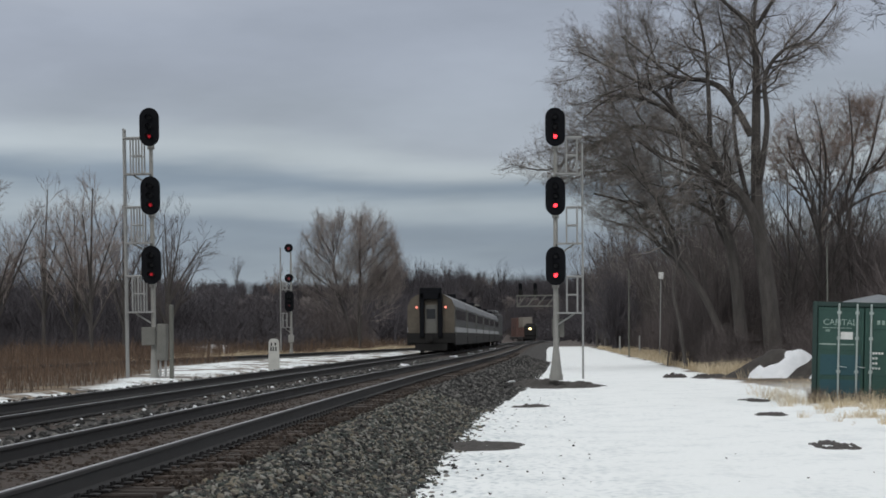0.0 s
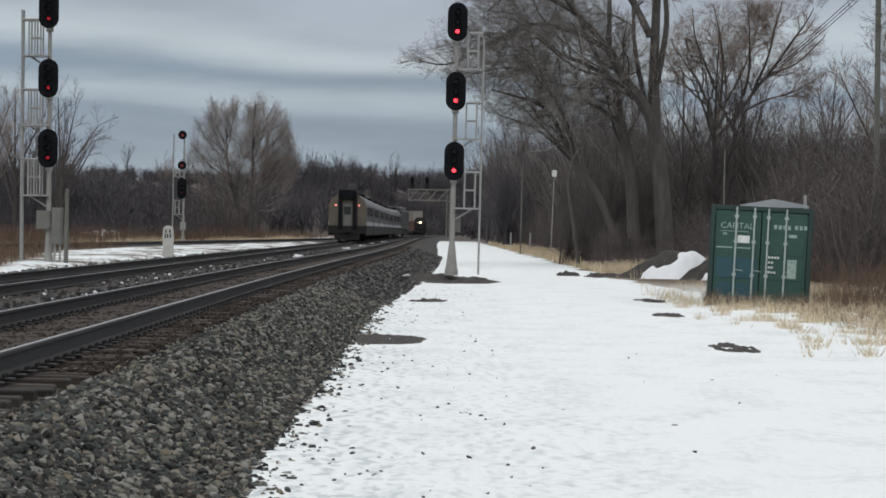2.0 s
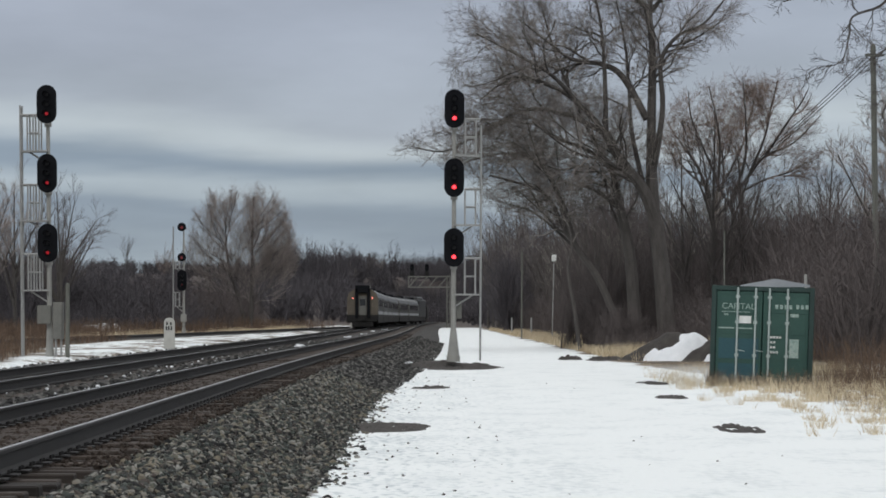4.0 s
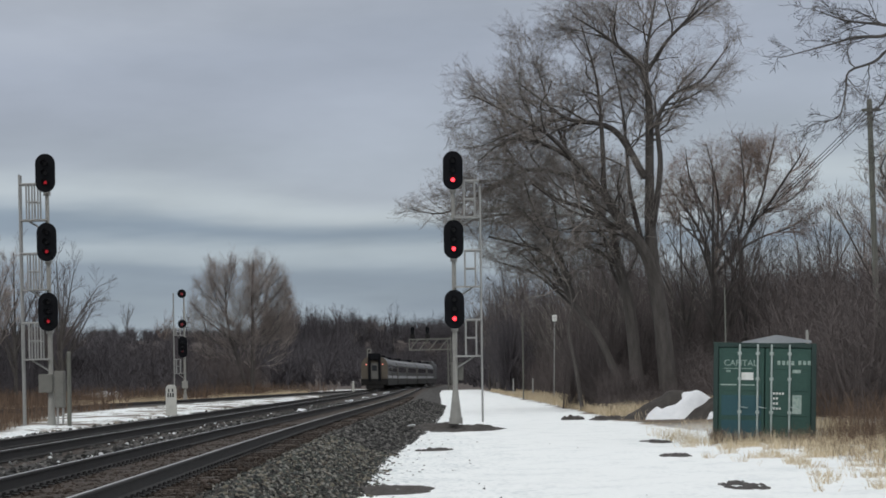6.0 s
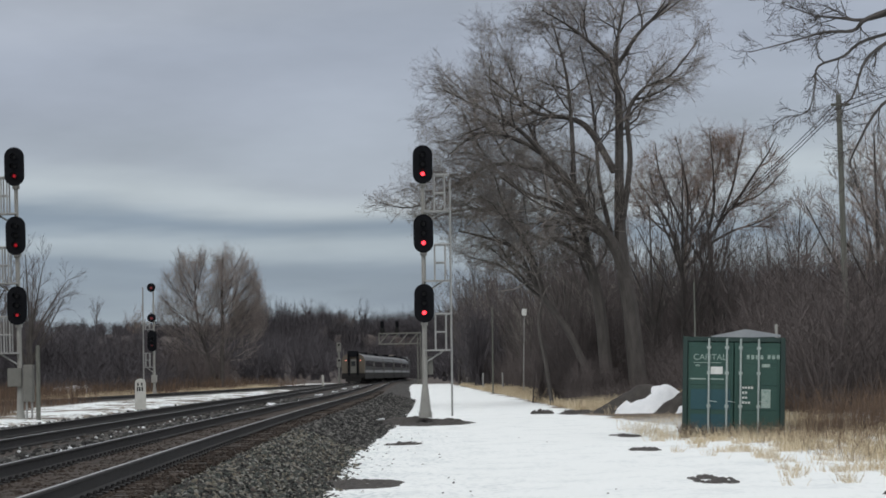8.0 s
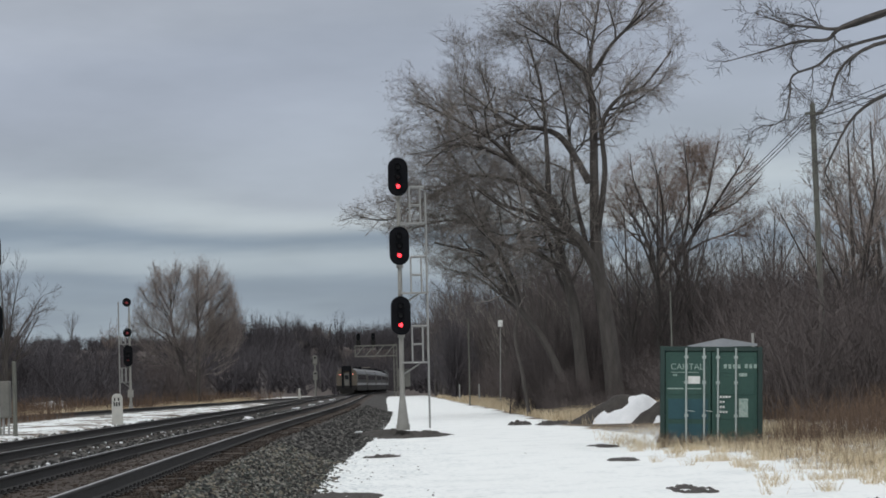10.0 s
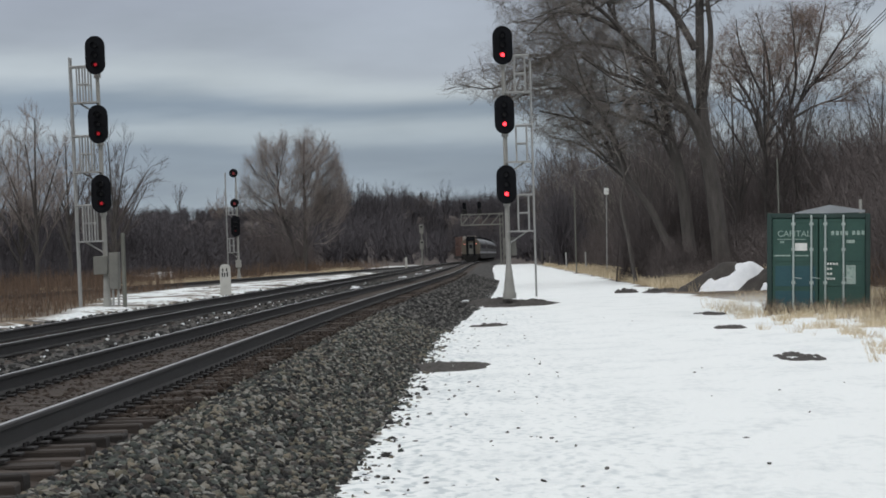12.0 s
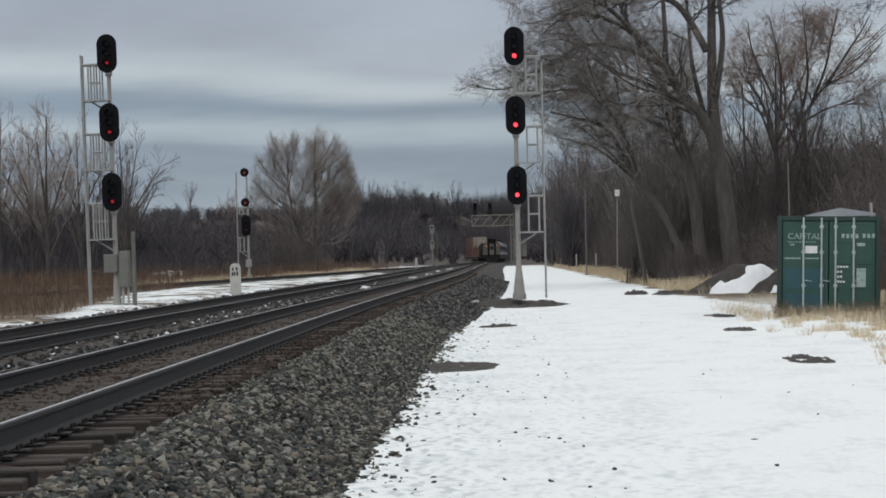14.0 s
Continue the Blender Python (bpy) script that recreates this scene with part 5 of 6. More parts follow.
def grove(name, spots, twigs, mat, label, seed, thick=0.03, side=2):
    """Bare bushy trees with rounded crowns, in one mesh. spots: x, y, height and half width of each."""
    g = random.Random(seed)
    verts, faces = [], []

    def blade(p, q, r):
        b = len(verts)
        a = g.uniform(0, 3.14)
        ux, uy = math.cos(a) * r, math.sin(a) * r
        verts.extend(((p[0] - ux, p[1] - uy, p[2]), (p[0] + ux, p[1] + uy, p[2]), (p[0] + uy, p[1] - ux, p[2]), q))
        faces.extend(((b, b + 1, b + 3), (b + 1, b + 2, b + 3), (b + 2, b, b + 3)))

    for x, y, h, w in spots:
        z = ground_z(x, y) - 0.1
        stems = g.randint(1, 3)
        for _ in range(stems):
            blade((x + g.gauss(0, 0.3), y + g.gauss(0, 0.3), z), (x + g.gauss(0, 0.2) * w, y, z + h * 0.8), thick * 3.5)
        for _ in range(twigs):
            u, a = g.random(), g.uniform(0, 6.28)
            lift = 0.14 + 0.86 * u ** 0.8
            out = w * math.sqrt(max(0.0, 1 - ((lift - 0.5) / 0.52) ** 2)) * g.uniform(0.55, 1.05)
            foot = (x + g.gauss(0, 0.12) * w, y + g.gauss(0, 0.12) * w, z + h * lift * g.uniform(0.1, 0.6))
            tip = (x + out * math.cos(a), y + out * math.sin(a), z + h * min(lift * g.uniform(0.93, 1.05), 1.03))
            blade(foot, tip, thick * g.uniform(0.6, 1.4))
            ln = 0.28 * math.dist(foot, tip)
            for _ in range(side):
                v = g.uniform(0.4, 0.95)
                p = tuple(foot[i] + (tip[i] - foot[i]) * v for i in range(3))
                blade(p, (p[0] + g.gauss(0, 0.6) * ln, p[1] + g.gauss(0, 0.6) * ln, p[2] + ln * g.uniform(0.2, 0.9)), thick * 0.6)
    return tagged(from_arrays(name, verts, faces, mat), label, "woodland", kind="stuff")


def right_zone(g):
    y = 78 + 340 * g.random() ** 1.3
    edge = 12.5 - 2.0 * min(max((y - 90) / 200, 0), 1)
    return edge + g.random() ** 1.4 * (8 + y * 0.12), y


thicket("brush_wood", right_zone, 20000, 4.6, BRUSH, "dense brown leafless brush at the edge of the wood", 71, 0.022, 0.8, 4)
thicket("tall_thicket", lambda g: (13.0 + 34 * g.random() ** 1.2, 138 + 190 * g.random()), 9500, 9.5, BRUSH, "tall twiggy thicket of young bare trees", 81, 0.02, 0.45, 7)
thicket("low_brush", lambda g: (11.6 + 7 * g.random() ** 1.2, 58 + 40 * g.random()), 2600, 1.2, REED, "low reddish-brown brush beside the container", 72, 0.012)


GR = random.Random(41)


def ridge_spots(count, y0, y1, x0, x1, tall):
    out = []
    while len(out) < count:
        x, y = x0 + (x1 - x0) * GR.random(), y0 + (y1 - y0) * GR.random()
        if y < 800 and (abs(x - far_x(y)) < 6.0 or abs(x - near_x(y)) < 6.0):
            continue
        h = tall * GR.uniform(0.75, 1.15) * (0.62 + 0.38 * min(max((x + 60) / 30, 0), 1)) * (1 + 0.3 * noise.noise((x * 0.05, y * 0.02, 8)))
        out.append((x, y, h, h * GR.uniform(0.5, 0.72)))
    return out


def west_spots(count):
    """Tree heights rise to the west, fitted to the skyline in the camera's view."""
    out = []
    for _ in range(count):
        y = 232 + 110 * GR.random()
        x = -24 - 62 * GR.random() - 0.05 * (y - 232)
        h = float(np.interp(-x, (22, 28, 36, 50, 75), (4.8, 5.8, 7.4, 9.2, 11.0))) * GR.uniform(0.72, 1.12)
        out.append((x, y, h, h * GR.uniform(0.42, 0.6)))
    return out


grove("ridge_wood", ridge_spots(900, 500, 900, -150, 80, 8.6), 42, HAZEWOOD, "far dark leafless woodland on the low ridge", 73, 0.11)
grove("bend_wood", [(x, y, GR.uniform(11.5, 16.0), GR.uniform(4.0, 5.8)) for x, y in ((GR.choice((-9 + 36 * GR.random(), -8 + 30 * GR.random(), -52 + 27 * GR.random())), 752 + 46 * GR.random()) for _ in range(90))], 60, HAZEWOOD, "dark leafless trees on the bank where the line bends", 96, 0.1)
grove("cutting_wood", [(-30 + 26 * GR.random(), 789 + 12 * GR.random(), GR.uniform(11.0, 15.0), GR.uniform(3.6, 5.0)) for _ in range(40)], 60, HAZEWOOD, "dark leafless trees at the end of the cutting", 99, 0.09)
grove("crest_wood", ridge_spots(210, 850, 960, -95, 60, 6.6), 70, HAZEWOOD, "dark leafless trees on the crest of the ridge", 84, 0.075, 3)
thicket("crest_floor", lambda g: (-100 + 165 * g.random(), 862 + 105 * g.random()), 7000, 5.2, HAZEWOOD, "dark undergrowth on the crest of the ridge", 97, 0.10, 0.8, 3)
thicket("valley_wood", lambda g: (-2 + 17 * g.random(), 726 + 110 * g.random()), 2600, 8.0, HAZEWOOD, "dark bare trees where the line bends away", 86, 0.07, 0.8, 5)
thicket("door_weeds", lambda g: (6.4 + 2.9 * g.random() ** 1.3, 60.9 + 1.1 * g.random()), 420, 0.72, REED, "brown seed heads standing before the container", 87, 0.008, 0.7, 5)
thicket("foot_brush", lambda g: (7.6 + 6 * g.random(), 113 + 14 * g.random()), 900, 1.5, BRUSH, "low brown brush at the feet of the great tree", 85, 0.016, 0.8, 4)
grove("left_wood", west_spots(230), 120, HAZEWOOD, "dark leafless wood left of the line", 74, 0.04, 3)
grove("shrub_belt", [(-15.5 - 0.022 * y - 13 * GR.random() ** 1.3, y, GR.uniform(3.2, 6.6), GR.uniform(2.0, 3.2)) for y in (266 + 70 * GR.random() for _ in range(120))], 70, BRUSH, "brown shrubs round the fan-shaped tree", 91, 0.03)
grove("wood_edge", [(10.2 + 0.012 * y + 19 * GR.random() ** 1.2, y, GR.uniform(6.0, 9.6), GR.uniform(2.4, 3.8)) for y in (148 + 90 * GR.random() for _ in range(95))], 110, BRUSH, "brown leafless thicket trees behind the great cottonwood", 93, 0.024, 3)
grove("road_wood", [(0.021 * y + 1.5 + 16 * GR.random() ** 1.3, y, GR.uniform(9.5, 13.5), GR.uniform(3.6, 5.2)) for y in (300 + 150 * GR.random() for _ in range(75))], 90, HAZEWOOD, "dark leafless trees along the far end of the road", 94, 0.045, 3)
grove("foot_shrubs", [(7.6 + 2.6 * GR.random(), y, GR.uniform(1.6, 2.8), GR.uniform(0.9, 1.4)) for y in (125 + 4 * GR.random() for _ in range(9))], 110, BRUSH, "brown shrubs before the cottonwood's trunks", 98, 0.012, 3)
grove("trunk_brush", [(7.2 + 4.2 * GR.random(), y, GR.uniform(3.0, 7.6), GR.uniform(1.2, 1.9)) for y in (131.5 + 12 * GR.random() for _ in range(22))], 120, BRUSH, "dark vines and brush round the cottonwood's trunks", 95, 0.018, 3)
thicket("left_floor", lambda g: (-22 - 75 * g.random(), 222 + 40 * g.random()), 6500, 3.4, HAZEWOOD, "dark leafless undergrowth left of the line", 92, 0.035, 0.8, 4)
def reed_zone(g):
    y = 46 + 100 * g.random()
    return -12.2 - 4.8 * min(max((y - 72) / 48, 0), 1) - 24 * g.random() ** 1.1, y


def behind_branch(near, deep, y0, y1):
    """Places west of the branch track."""
    def zone(g):
        y = y0 + (y1 - y0) * g.random()
        return smooth_line(THIRD, y) - near - deep * g.random(), y
    return zone


thicket("brown_reeds", reed_zone, 14000, 1.05, REED, "tall rust-brown weeds beside the line", 75, 0.014, 0.3, 1)
thicket("heap_grass", lambda g: (5.7 + 0.8 * g.random(), 62 + 9 * g.random()), 260, 0.45, STRAW, "tufts of dry grass near the soil heap", 82, 0.007, 1.0, 1)
thicket("container_weeds", lambda g: (9.2 + 2.8 * g.random(), 58 + 6 * g.random()), 900, 1.15, REED, "brown dry weeds beside the container", 83, 0.007, 0.5, 4)
thicket("brown_weeds", behind_branch(3.2, 28, 165, 330), 9000, 1.5, REED, "rust-brown weeds and shrubs behind the branch track", 76, 0.03, 0.4, 2)
thicket("verge_straw", lambda g: (7.0 + 5.0 * g.random() ** 1.2, 108 + 240 * g.random() ** 1.2), 15000, 0.42, STRAW, "pale yellow dry grass along the road's verge", 77, 0.02, 0.6, 0)


def straw_zone(g):
    """Loose clumps, thin towards the road and thicker away from it."""
    while True:
        y = 34 + 50 * g.random()
        x = (7.0 if y < 62 else 6.3) + 5.5 * g.random()
        if y > 51 and x < 9.3 and g.random() < 0.72:
            continue
        if noise.noise((x * 1.1, y * 0.35, 4)) * 0.9 + (x - 8.2) * 0.2 > g.uniform(-0.1, 0.5):
            return x, y


thicket("dry_grass", straw_zone, 14000, 0.34, STRAW, "pale dry grass standing through the snow", 78, 0.007, 1.1, 1)
thicket("container_grass", lambda g: (5.8 + 3.6 * g.random(), 59.8 + 2.2 * g.random()), 600, 0.42, STRAW, "dry grass grown up against the container", 79, 0.007, 0.9, 2)
thicket("mixed_weeds", lambda g: (7.3 + 4.5 * g.random() ** 0.8, 42 + 19 * g.random()), 1300, 0.42, REED, "brown weeds scattered through the dry grass", 88, 0.006, 0.9, 3)
thicket("wood_edge_grass", lambda g: (7.4 + 6 * g.random(), 98 + 24 * g.random()), 4200, 0.62, STRAW, "tall dry grass at the edge of the wood", 89, 0.011, 0.8, 1)


def edge_zone(g):
    """Small tufts where the dry grass gives out into the road's snow."""
    while True:
        x, y = 5.2 + 4.5 * g.random(), 36 + 26 * g.random()
        if noise.noise((x * 1.6, y * 0.5, 9)) + (x - 6.7) * 0.2 > 0.08 + 0.2 * g.random():
            return x, y


thicket("edge_tufts", edge_zone, 11000, 0.26, STRAW, "small tufts of dry grass in the snow", 90, 0.008, 1.2, 1)
thicket("line_straw", behind_branch(2.3, 2.6, 140, 290), 4000, 0.5, STRAW, "pale dry grass along the branch track", 80, 0.02, 0.6, 0)


def conifer(at, high):
    t = empty("conifer", at, "small dark evergreen standing on the ridge", "tree")
    part("trunk", made(rod, (0, 0, -0.5), (0, 0, high), 0.2, 0.03, 8), BARK, t)
    g = random.Random(12)
    verts, faces = [], []
    for k in range(420):
        u = g.random() ** 0.8
        z, r, a = high * (1 - u * 0.9), 0.15 + 1.2 * u, g.uniform(0, 6.28)
        b = len(verts)
        c, s = math.cos(a), math.sin(a)
        verts.extend(((0, 0, z + 0.3), (r * c - 0.25 * s, r * s + 0.25 * c, z - 0.5 * r * 0.4), (r * c + 0.25 * s, r * s - 0.25 * c, z - 0.5 * r * 0.4), (r * 0.6 * c, r * 0.6 * s, z - 0.5)))
        faces.extend(((b, b + 1, b + 2), (b, b + 3, b + 1), (b, b + 2, b + 3)))
    from_arrays("crown", verts, faces, NEEDLE, t)


conifer((-24.2, 940.0, ground_z(-24.2, 940)), 25.0 - ground_z(-24.2, 940))

# ---- poles and wires ----
plain_post("utility_pole", (16.15, 95.0, 0.3), 11.3, 0.115, WOODPOLE, "tall weathered wooden utility pole", "pole", -0.5)
plain_post("thin_pole", (8.66, 78.0, 0.0), 4.25, 0.025, WOODPOLE, "thin weathered pole behind the container", "pole", 0.2)
plain_post("thin_pole", (6.6, 200.0, 0.3), 6.4, 0.055, WOODPOLE, "thin weathered pole at the wood's edge", "pole", 0.4)

for x in (7.6, 9.55):
    plain_post("marker_post", (x, 260.0, 0.0), 1.6, 0.09, STEEL, "short grey marker post at the wood's edge", "post")


def box_pole(at):
    p = empty("equipment_pole", at, "leaning pale pole with a white box at its top", "pole")
    p.matrix_world = pose(*at, 0, 1.5, 0)
    part("pole_shaft", made(rod, (0, 0, -0.3), (0, 0, 5.9), 0.04, 0.035, 8), STEEL, p)
    part("equipment_box", made(box, -0.18, 0.18, -0.15, 0.15, 5.8, 6.3, 0.03), WHITE, p, "white equipment box")


box_pole((8.95, 200.0, 0.2))


def wire(a, c, sag):
    cu = bpy.data.curves.new("overhead_wire", "CURVE")
    cu.dimensions, cu.bevel_depth = "3D", 0.014
    s = cu.splines.new("POLY")
    s.points.add(16)
    for k in range(17):
        u = k / 16
        p = Vector(a).lerp(Vector(c), u)
        s.points[k].co = (p.x, p.y, p.z - 4 * sag * u * (1 - u), 1)
    ob = new("overhead_wire", cu)
    cu.materials.append(BLACK)
    tagged(ob, "dark overhead wire strung from the wooden pole", "wire", "overhead wires")


for k in range(3):
    wire((16.0, 95, 11.35 - 0.16 * k), (14.9 - 0.1 * k, 150, 8.3 - 0.2 * k), 0.4)
    wire((16.25, 95, 11.35 - 0.16 * k), (20, 40, 12.4 - 0.2 * k), 0.6)
bm = bmesh.new()
box(bm, 15.75, 16.45, 94.92, 95.0, 11.2, 11.3)
tagged(part("pole_bracket", bm, WOODPOLE), "short wooden bracket at the pole's head", "bracket")

# snow lumps between the rails


def snow_lump(x, y, z, s, seed):
    v, f = stone_arrays([(0, 0, 0), (0.7 * s, 0.2, 0), (-0.6 * s, -0.1, -0.02)], s * 0.6, seed, 0.5)
    ob = from_arrays("snow_lump", v.tolist(), f.tolist(), SNOWBIT)
    ob.matrix_world = pose(x, y, z)
    ob.scale = (0.7, 0.7, 0.6)
    tagged(ob, "small lump of old snow lying on the ballast", "snow lump", "snow lumps")


for k, (x, y, s) in enumerate(((-5.7, 108, 0.30), (-5.9, 112, 0.22), (-5.5, 160, 0.3), (-5.3, 190, 0.35), (-0.9, 84, 0.16), (-1.4, 110, 0.2), (-5.6, 230, 0.4), (-9.6, 70, 0.2), (-5.2, 260, 0.4))):
    snow_lump(x, y, 0.47 if x < -3 else 0.2, s, 100 + k)


def snow_specks():
    r = random.Random(17)
    spots = []
    for _ in range(260):
        y = 26 + 110 * r.random() ** 1.2
        n, f = near_x(y), far_x(y)
        x = r.choice((r.uniform(f + 0.85, f + 1.7), r.uniform(f - 0.5, f + 0.5), r.uniform(f - 2.2, f - 1.2), r.uniform((n + f) / 2, n - 0.9)))
        spots.append((x, y, 0.485))
    v, f = stone_arrays(spots, 0.03, 18, 0.6)
    tagged(from_arrays("snow_specks", v.tolist(), f.tolist(), SNOWBIT, bed), "specks of old snow among the stones", kind="stuff")


snow_specks()


def road_grit():
    r = random.Random(19)
    spots = []
    for _ in range(230):
        y = 14 + 60 * r.random() ** 1.5
        x = -1.05 + 1.9 * r.random() ** 2.2 if r.random() < 0.88 else r.uniform(-1, 7)
        spots.append((x, y, ground_z(x, y) + 0.004))
    v, f = stone_arrays(spots, 0.019, 20, 0.6)
    tagged(from_arrays("road_grit", v.tolist(), f.tolist(), SOIL), "scattered dark grit and bits of stalk on the snow", "grit", kind="stuff")


road_grit()

# ---- passenger train ----


def coach_shell(bm, half, z0, z1, z2, y0, y1, mats):
    """A coach body: sides that lean in above the belt, and a round roof."""
    ring = [(half * 0.97, z0), (half, z0 + 0.9), (half * 0.99, z1), (half * 0.86, z1 + (z2 - z1) * 0.55), (half * 0.55, z2 - 0.07), (0, z2)]
    ring = ring + [(-x, z) for x, z in reversed(ring[:-1])]
    a, b = [bm.verts.new((x, y0, z)) for x, z in ring], [bm.verts.new((x, y1, z)) for x, z in ring]
    n = len(ring)
    for k in range(n - 1):
        f = bm.faces.new((a[k + 1], a[k], b[k], b[k + 1]))
        f.material_index = mats[2] if 2 <= k <= n - 4 else mats[0]
    f = bm.faces.new(a)
    f.material_index = mats[1]
    f = bm.faces.new(list(reversed(b)))
    f.material_index = mats[1]
    f = bm.faces.new((a[0], a[-1], b[-1], b[0]))
    f.material_index = mats[0]


def bogie(thing, y):
    bm = bmesh.new()
    for sx in (-1, 1):
        box(bm, sx * 1.0 - 0.09, sx * 1.0 + 0.09, y - 1.7, y + 1.7, 0.42, 0.74, 0.03)
    box(bm, -1.0, 1.0, y - 0.3, y + 0.3, 0.4, 0.8)
    b = part("bogie", bm, UNDER, thing)
    for dy in (-1.28, 1.28):
        for sx in (-1, 1):
            part("wheel", made(rod, (sx * 0.69, y + dy, 0.46), (sx * 0.82, y + dy, 0.46), 0.46, sides=20), UNDER, b)


def coach():
    """Origin at the rear end on the rails; the coach reaches ahead along +y."""
    c = empty("passenger_coach", (0, 0, 0), "stainless passenger coach with dark window band and white stripe", "railway coach", "coaches of the train")
    bm = bmesh.new()
    coach_shell(bm, 1.54, 1.05, 3.0, 3.86, 0.35, 25.6, (0, 1, 2))
    part("body", bm, [STAINLESS, COACHEND, SKYLITROOF], c)
    for sx in (-1, 1):
        part("stripe", made(box, min(sx * 1.525, sx * 1.56), max(sx * 1.525, sx * 1.56), 0.7, 25.2, 1.34, 1.66), STRIPE, c, "white stripe")
        part("window_band", made(box, min(sx * 1.52, sx * 1.555), max(sx * 1.52, sx * 1.555), 3.0, 23.0, 2.18, 2.82), GLASS, c, "dark window band")
        for y in (1.2, 24.0):
            part("side_door", made(box, min(sx * 1.52, sx * 1.565), max(sx * 1.52, sx * 1.565), y, y + 0.85, 1.1, 3.0), DOORGREY, c)
        part("skirt", made(box, min(sx * 1.3, sx * 1.565), max(sx * 1.3, sx * 1.565), 0.42, 25.5, 0.5, 1.3), UNDER, c)
    for y in (0.0, 25.6):
        bm = bmesh.new()
        box(bm, -0.74, -0.44, y, y + 0.36, 1.0, 3.9, 0.03)
        box(bm, 0.44, 0.74, y, y + 0.36, 1.0, 3.9, 0.03)
        box(bm, -0.72, 0.72, y, y + 0.36, 3.45, 4.22, 0.05)
        part("diaphragm", bm, BLACK, c, "dark rubber gangway frame")
    d = part("end_door", made(box, -0.40, 0.40, 0.30, 0.36, 1.15, 3.1, 0.02), DOORGREY, c, "grey end door")
    part("door_window", made(box, -0.28, 0.28, 0.285, 0.30, 2.2, 2.85, 0.02), GLASS, d)
    for sx in (-1, 1):
        part("tail_lamp", made(rod, (sx * 0.95, 0.28, 2.95), (sx * 0.95, 0.36, 2.95), 0.075, sides=10), TAILRED, c, "small red tail lamp")
        part("end_step", made(box, sx * 1.2 - 0.28, sx * 1.2 + 0.28, 0.3, 0.36, 1.3, 1.62, 0.01), COACHEND, c)
    part("underframe", made(box, -1.4, 1.4, 0.3, 25.6, 0.85, 1.07), UNDER, c)
    part("buffer_beam", made(box, -1.52, 1.52, 0.15, 0.4, 0.62, 1.28, 0.03), UNDER, c)
    # added block that fills the dark space under the coach end
    part("under_block", made(box, -1.05, 1.05, 0.2, 0.5, 0.12, 0.62, 0.03), UNDER, c)
    part("coupler", made(box, -0.15, 0.15, -0.25, 0.3, 0.75, 1.0), UNDER, c)
    for y in (4.0, 22.0):
        bogie(c, y)
    for k in range(5):
        part("roof_vent", made(box, -0.4, 0.4, 3.5 + 4.4 * k, 4.6 + 4.4 * k, 3.82, 3.98, 0.03), STAINLESS, c)
    return c


def locomotive(name, label, body, nose):
    c = empty(name, (0, 0, 0), label, "locomotive")
    bm = bmesh.new()
    box(bm, -1.5, 1.5, 0.5, 20.2, 1.1, 3.9, 0.12)
    box(bm, -1.2, 1.2, 1.0, 17.0, 3.85, 4.35, 0.15)
    part("body", bm, body, c)
    part("nose", made(box, -1.3, 1.3, 20.1, 21.0, 1.1, 3.2, 0.25), nose, c)
    for sx in (-0.65, 0.65):
        part("windscreen", made(box, sx - 0.5, sx + 0.5, 20.15, 20.24, 3.0, 3.65, 0.03), GLASS, c)
    part("underframe", made(box, -1.4, 1.4, 0.3, 20.9, 0.5, 1.12), UNDER, c)
    for y in (3.5, 17.3):
        bogie(c, y)
    return c


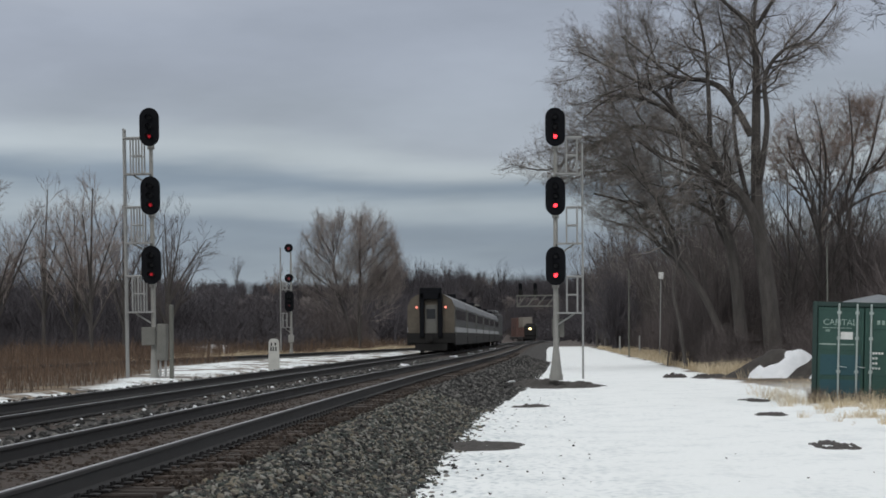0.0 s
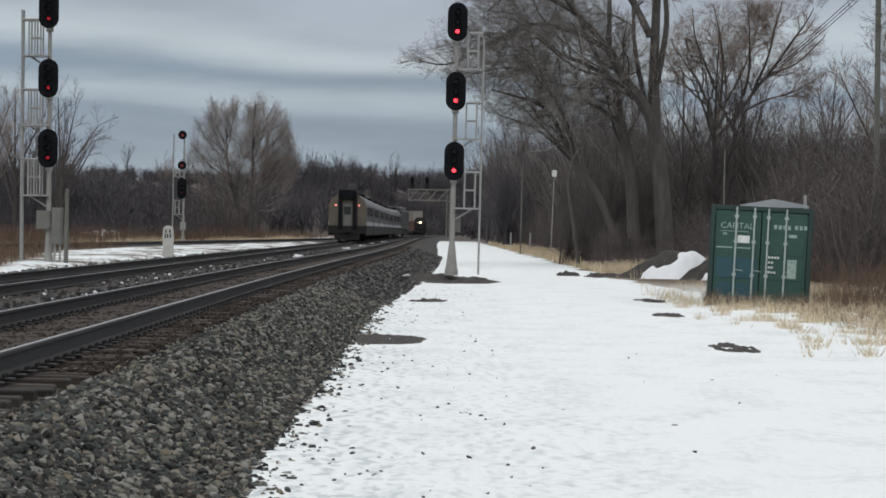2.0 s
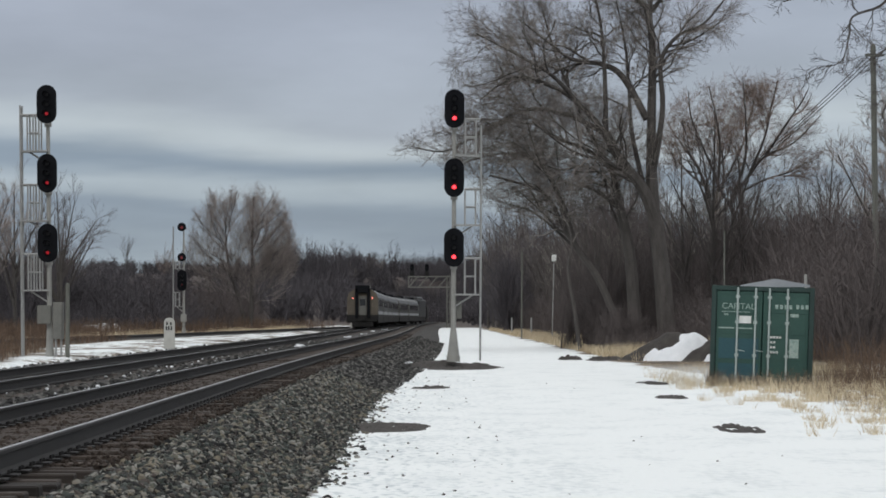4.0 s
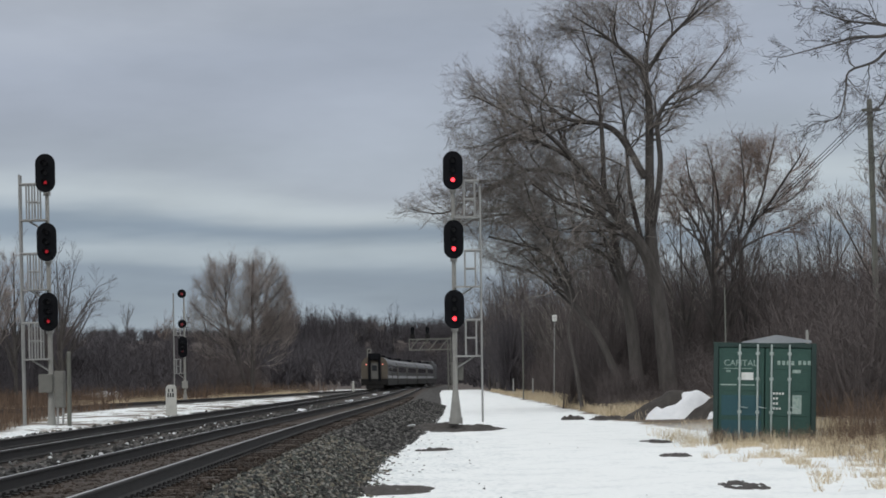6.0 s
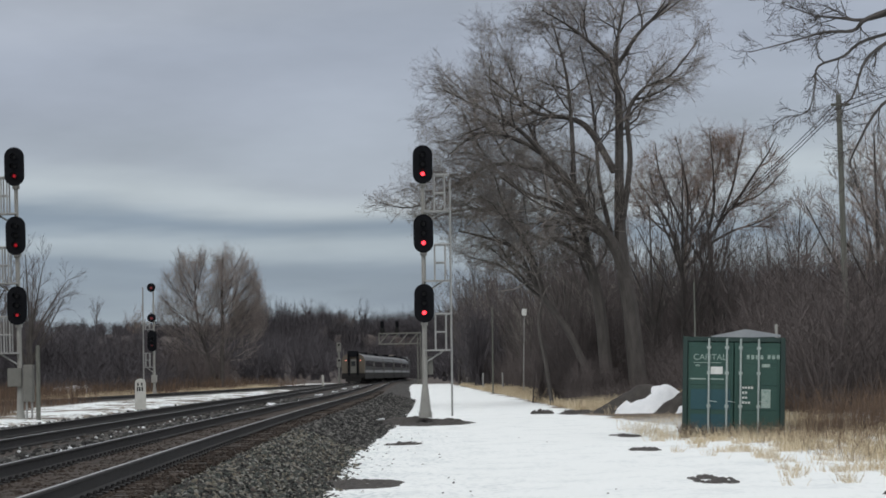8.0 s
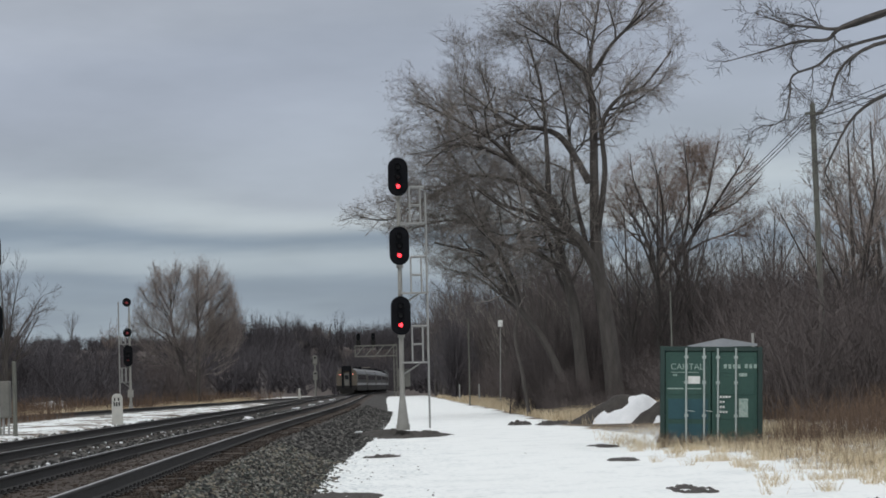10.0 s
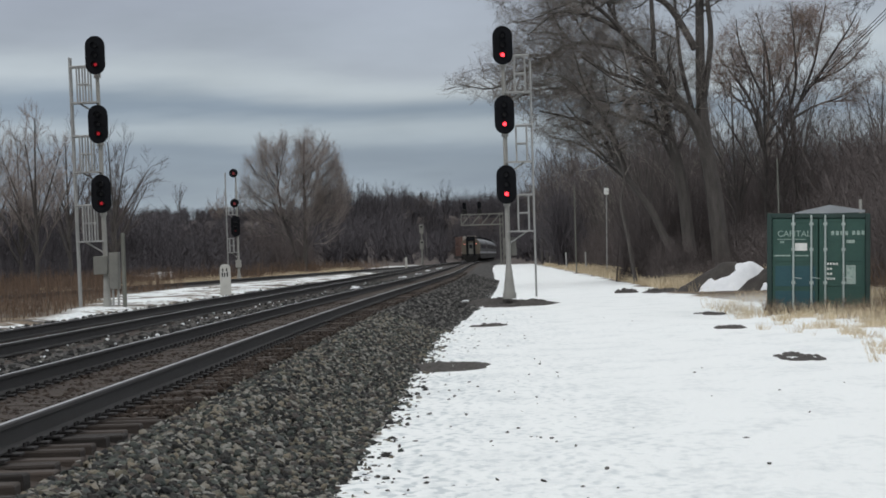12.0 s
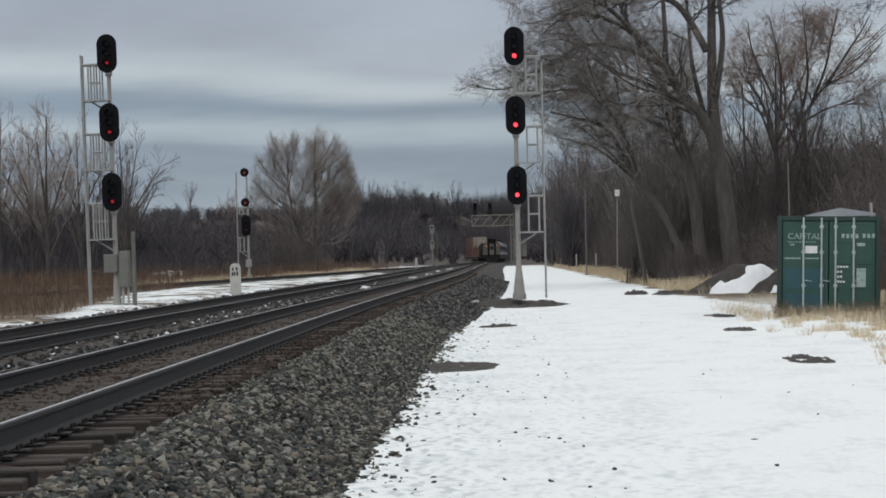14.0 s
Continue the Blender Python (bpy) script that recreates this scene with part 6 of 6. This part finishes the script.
COACHES = [coach()]
for k in range(5):
    COACHES.append(copy_thing(COACHES[0], pose(0, 0, 0)))
tagged(COACHES[0], "last stainless coach with grimy end and red tail lamps")
ENGINE = locomotive("diesel_locomotive", "grey diesel locomotive heading the passenger train", STAINLESS, UNDER)

# ---- waiting freight train far down the line ----


def freight():
    e = locomotive("freight_locomotive", "waiting freight locomotive with bright yellow headlamp", UNDER, UNDER)
    for x in (-0.12, 0.12):
        part("headlamp", made(rod, (x, 21.0, 3.05), (x, 21.06, 3.05), 0.17, sides=12), HEADLAMP, e, "bright yellow headlamp")
    y = 650.0
    x = far_x(y)
    e.matrix_world = pose(x, y + 21, RAIL, 0, 0, 180 - 1.0)
    for k in range(2):
        y0 = 673 + 20 * k
        x0, x1 = far_x(y0), far_x(y0 + 18)
        c = empty("container_wagon", (x0, y0, RAIL), "well wagon carrying stacked freight containers", "railway wagon", "freight wagons", math.degrees(math.atan2(x0 - x1, 18)))
        part("wagon_frame", made(box, -1.4, 1.4, 0, 18.5, 0.4, 1.0, 0.05), UNDER, c)
        for y in (2.0, 16.5):
            bogie(c, y)
        for j, (mat, z) in enumerate(((ORANGE, 0.95), (CREAM if k % 2 == 0 else ORANGE, 3.55))):
            b = part("freight_box", made(box, -1.25, 1.25, 1.5, 15.7, z, z + 2.55, 0.04), mat, c, "orange container" if mat is ORANGE else "cream container")
            bm = bmesh.new()
            for i in range(24):
                for sx in (-1, 1):
                    box(bm, sx * 1.26 - 0.02, sx * 1.26 + 0.02, 1.8 + 0.57 * i, 2.05 + 0.57 * i, z + 0.15, z + 2.4)
            part("box_ribs", bm, mat, b)


freight()
spread_stones()

# ---- what moves ----
START, SPEED = 168.0, 22.0


def on_line(y):
    a, b = Vector((train_x(y + 4.0), y + 4.0)), Vector((train_x(y + 22.0), y + 22.0))
    d = (b - a).normalized()
    p = a - d * 4.0
    return pose(p.x, p.y, RAIL, 0, 0, math.degrees(math.atan2(-d.x, d.y)))


def motions():
    for k, c in enumerate(COACHES + [ENGINE]):
        walk(c, [(t / 2, on_line(START + SPEED * t / 2 + 25.95 * k)) for t in range(29)])


motions()
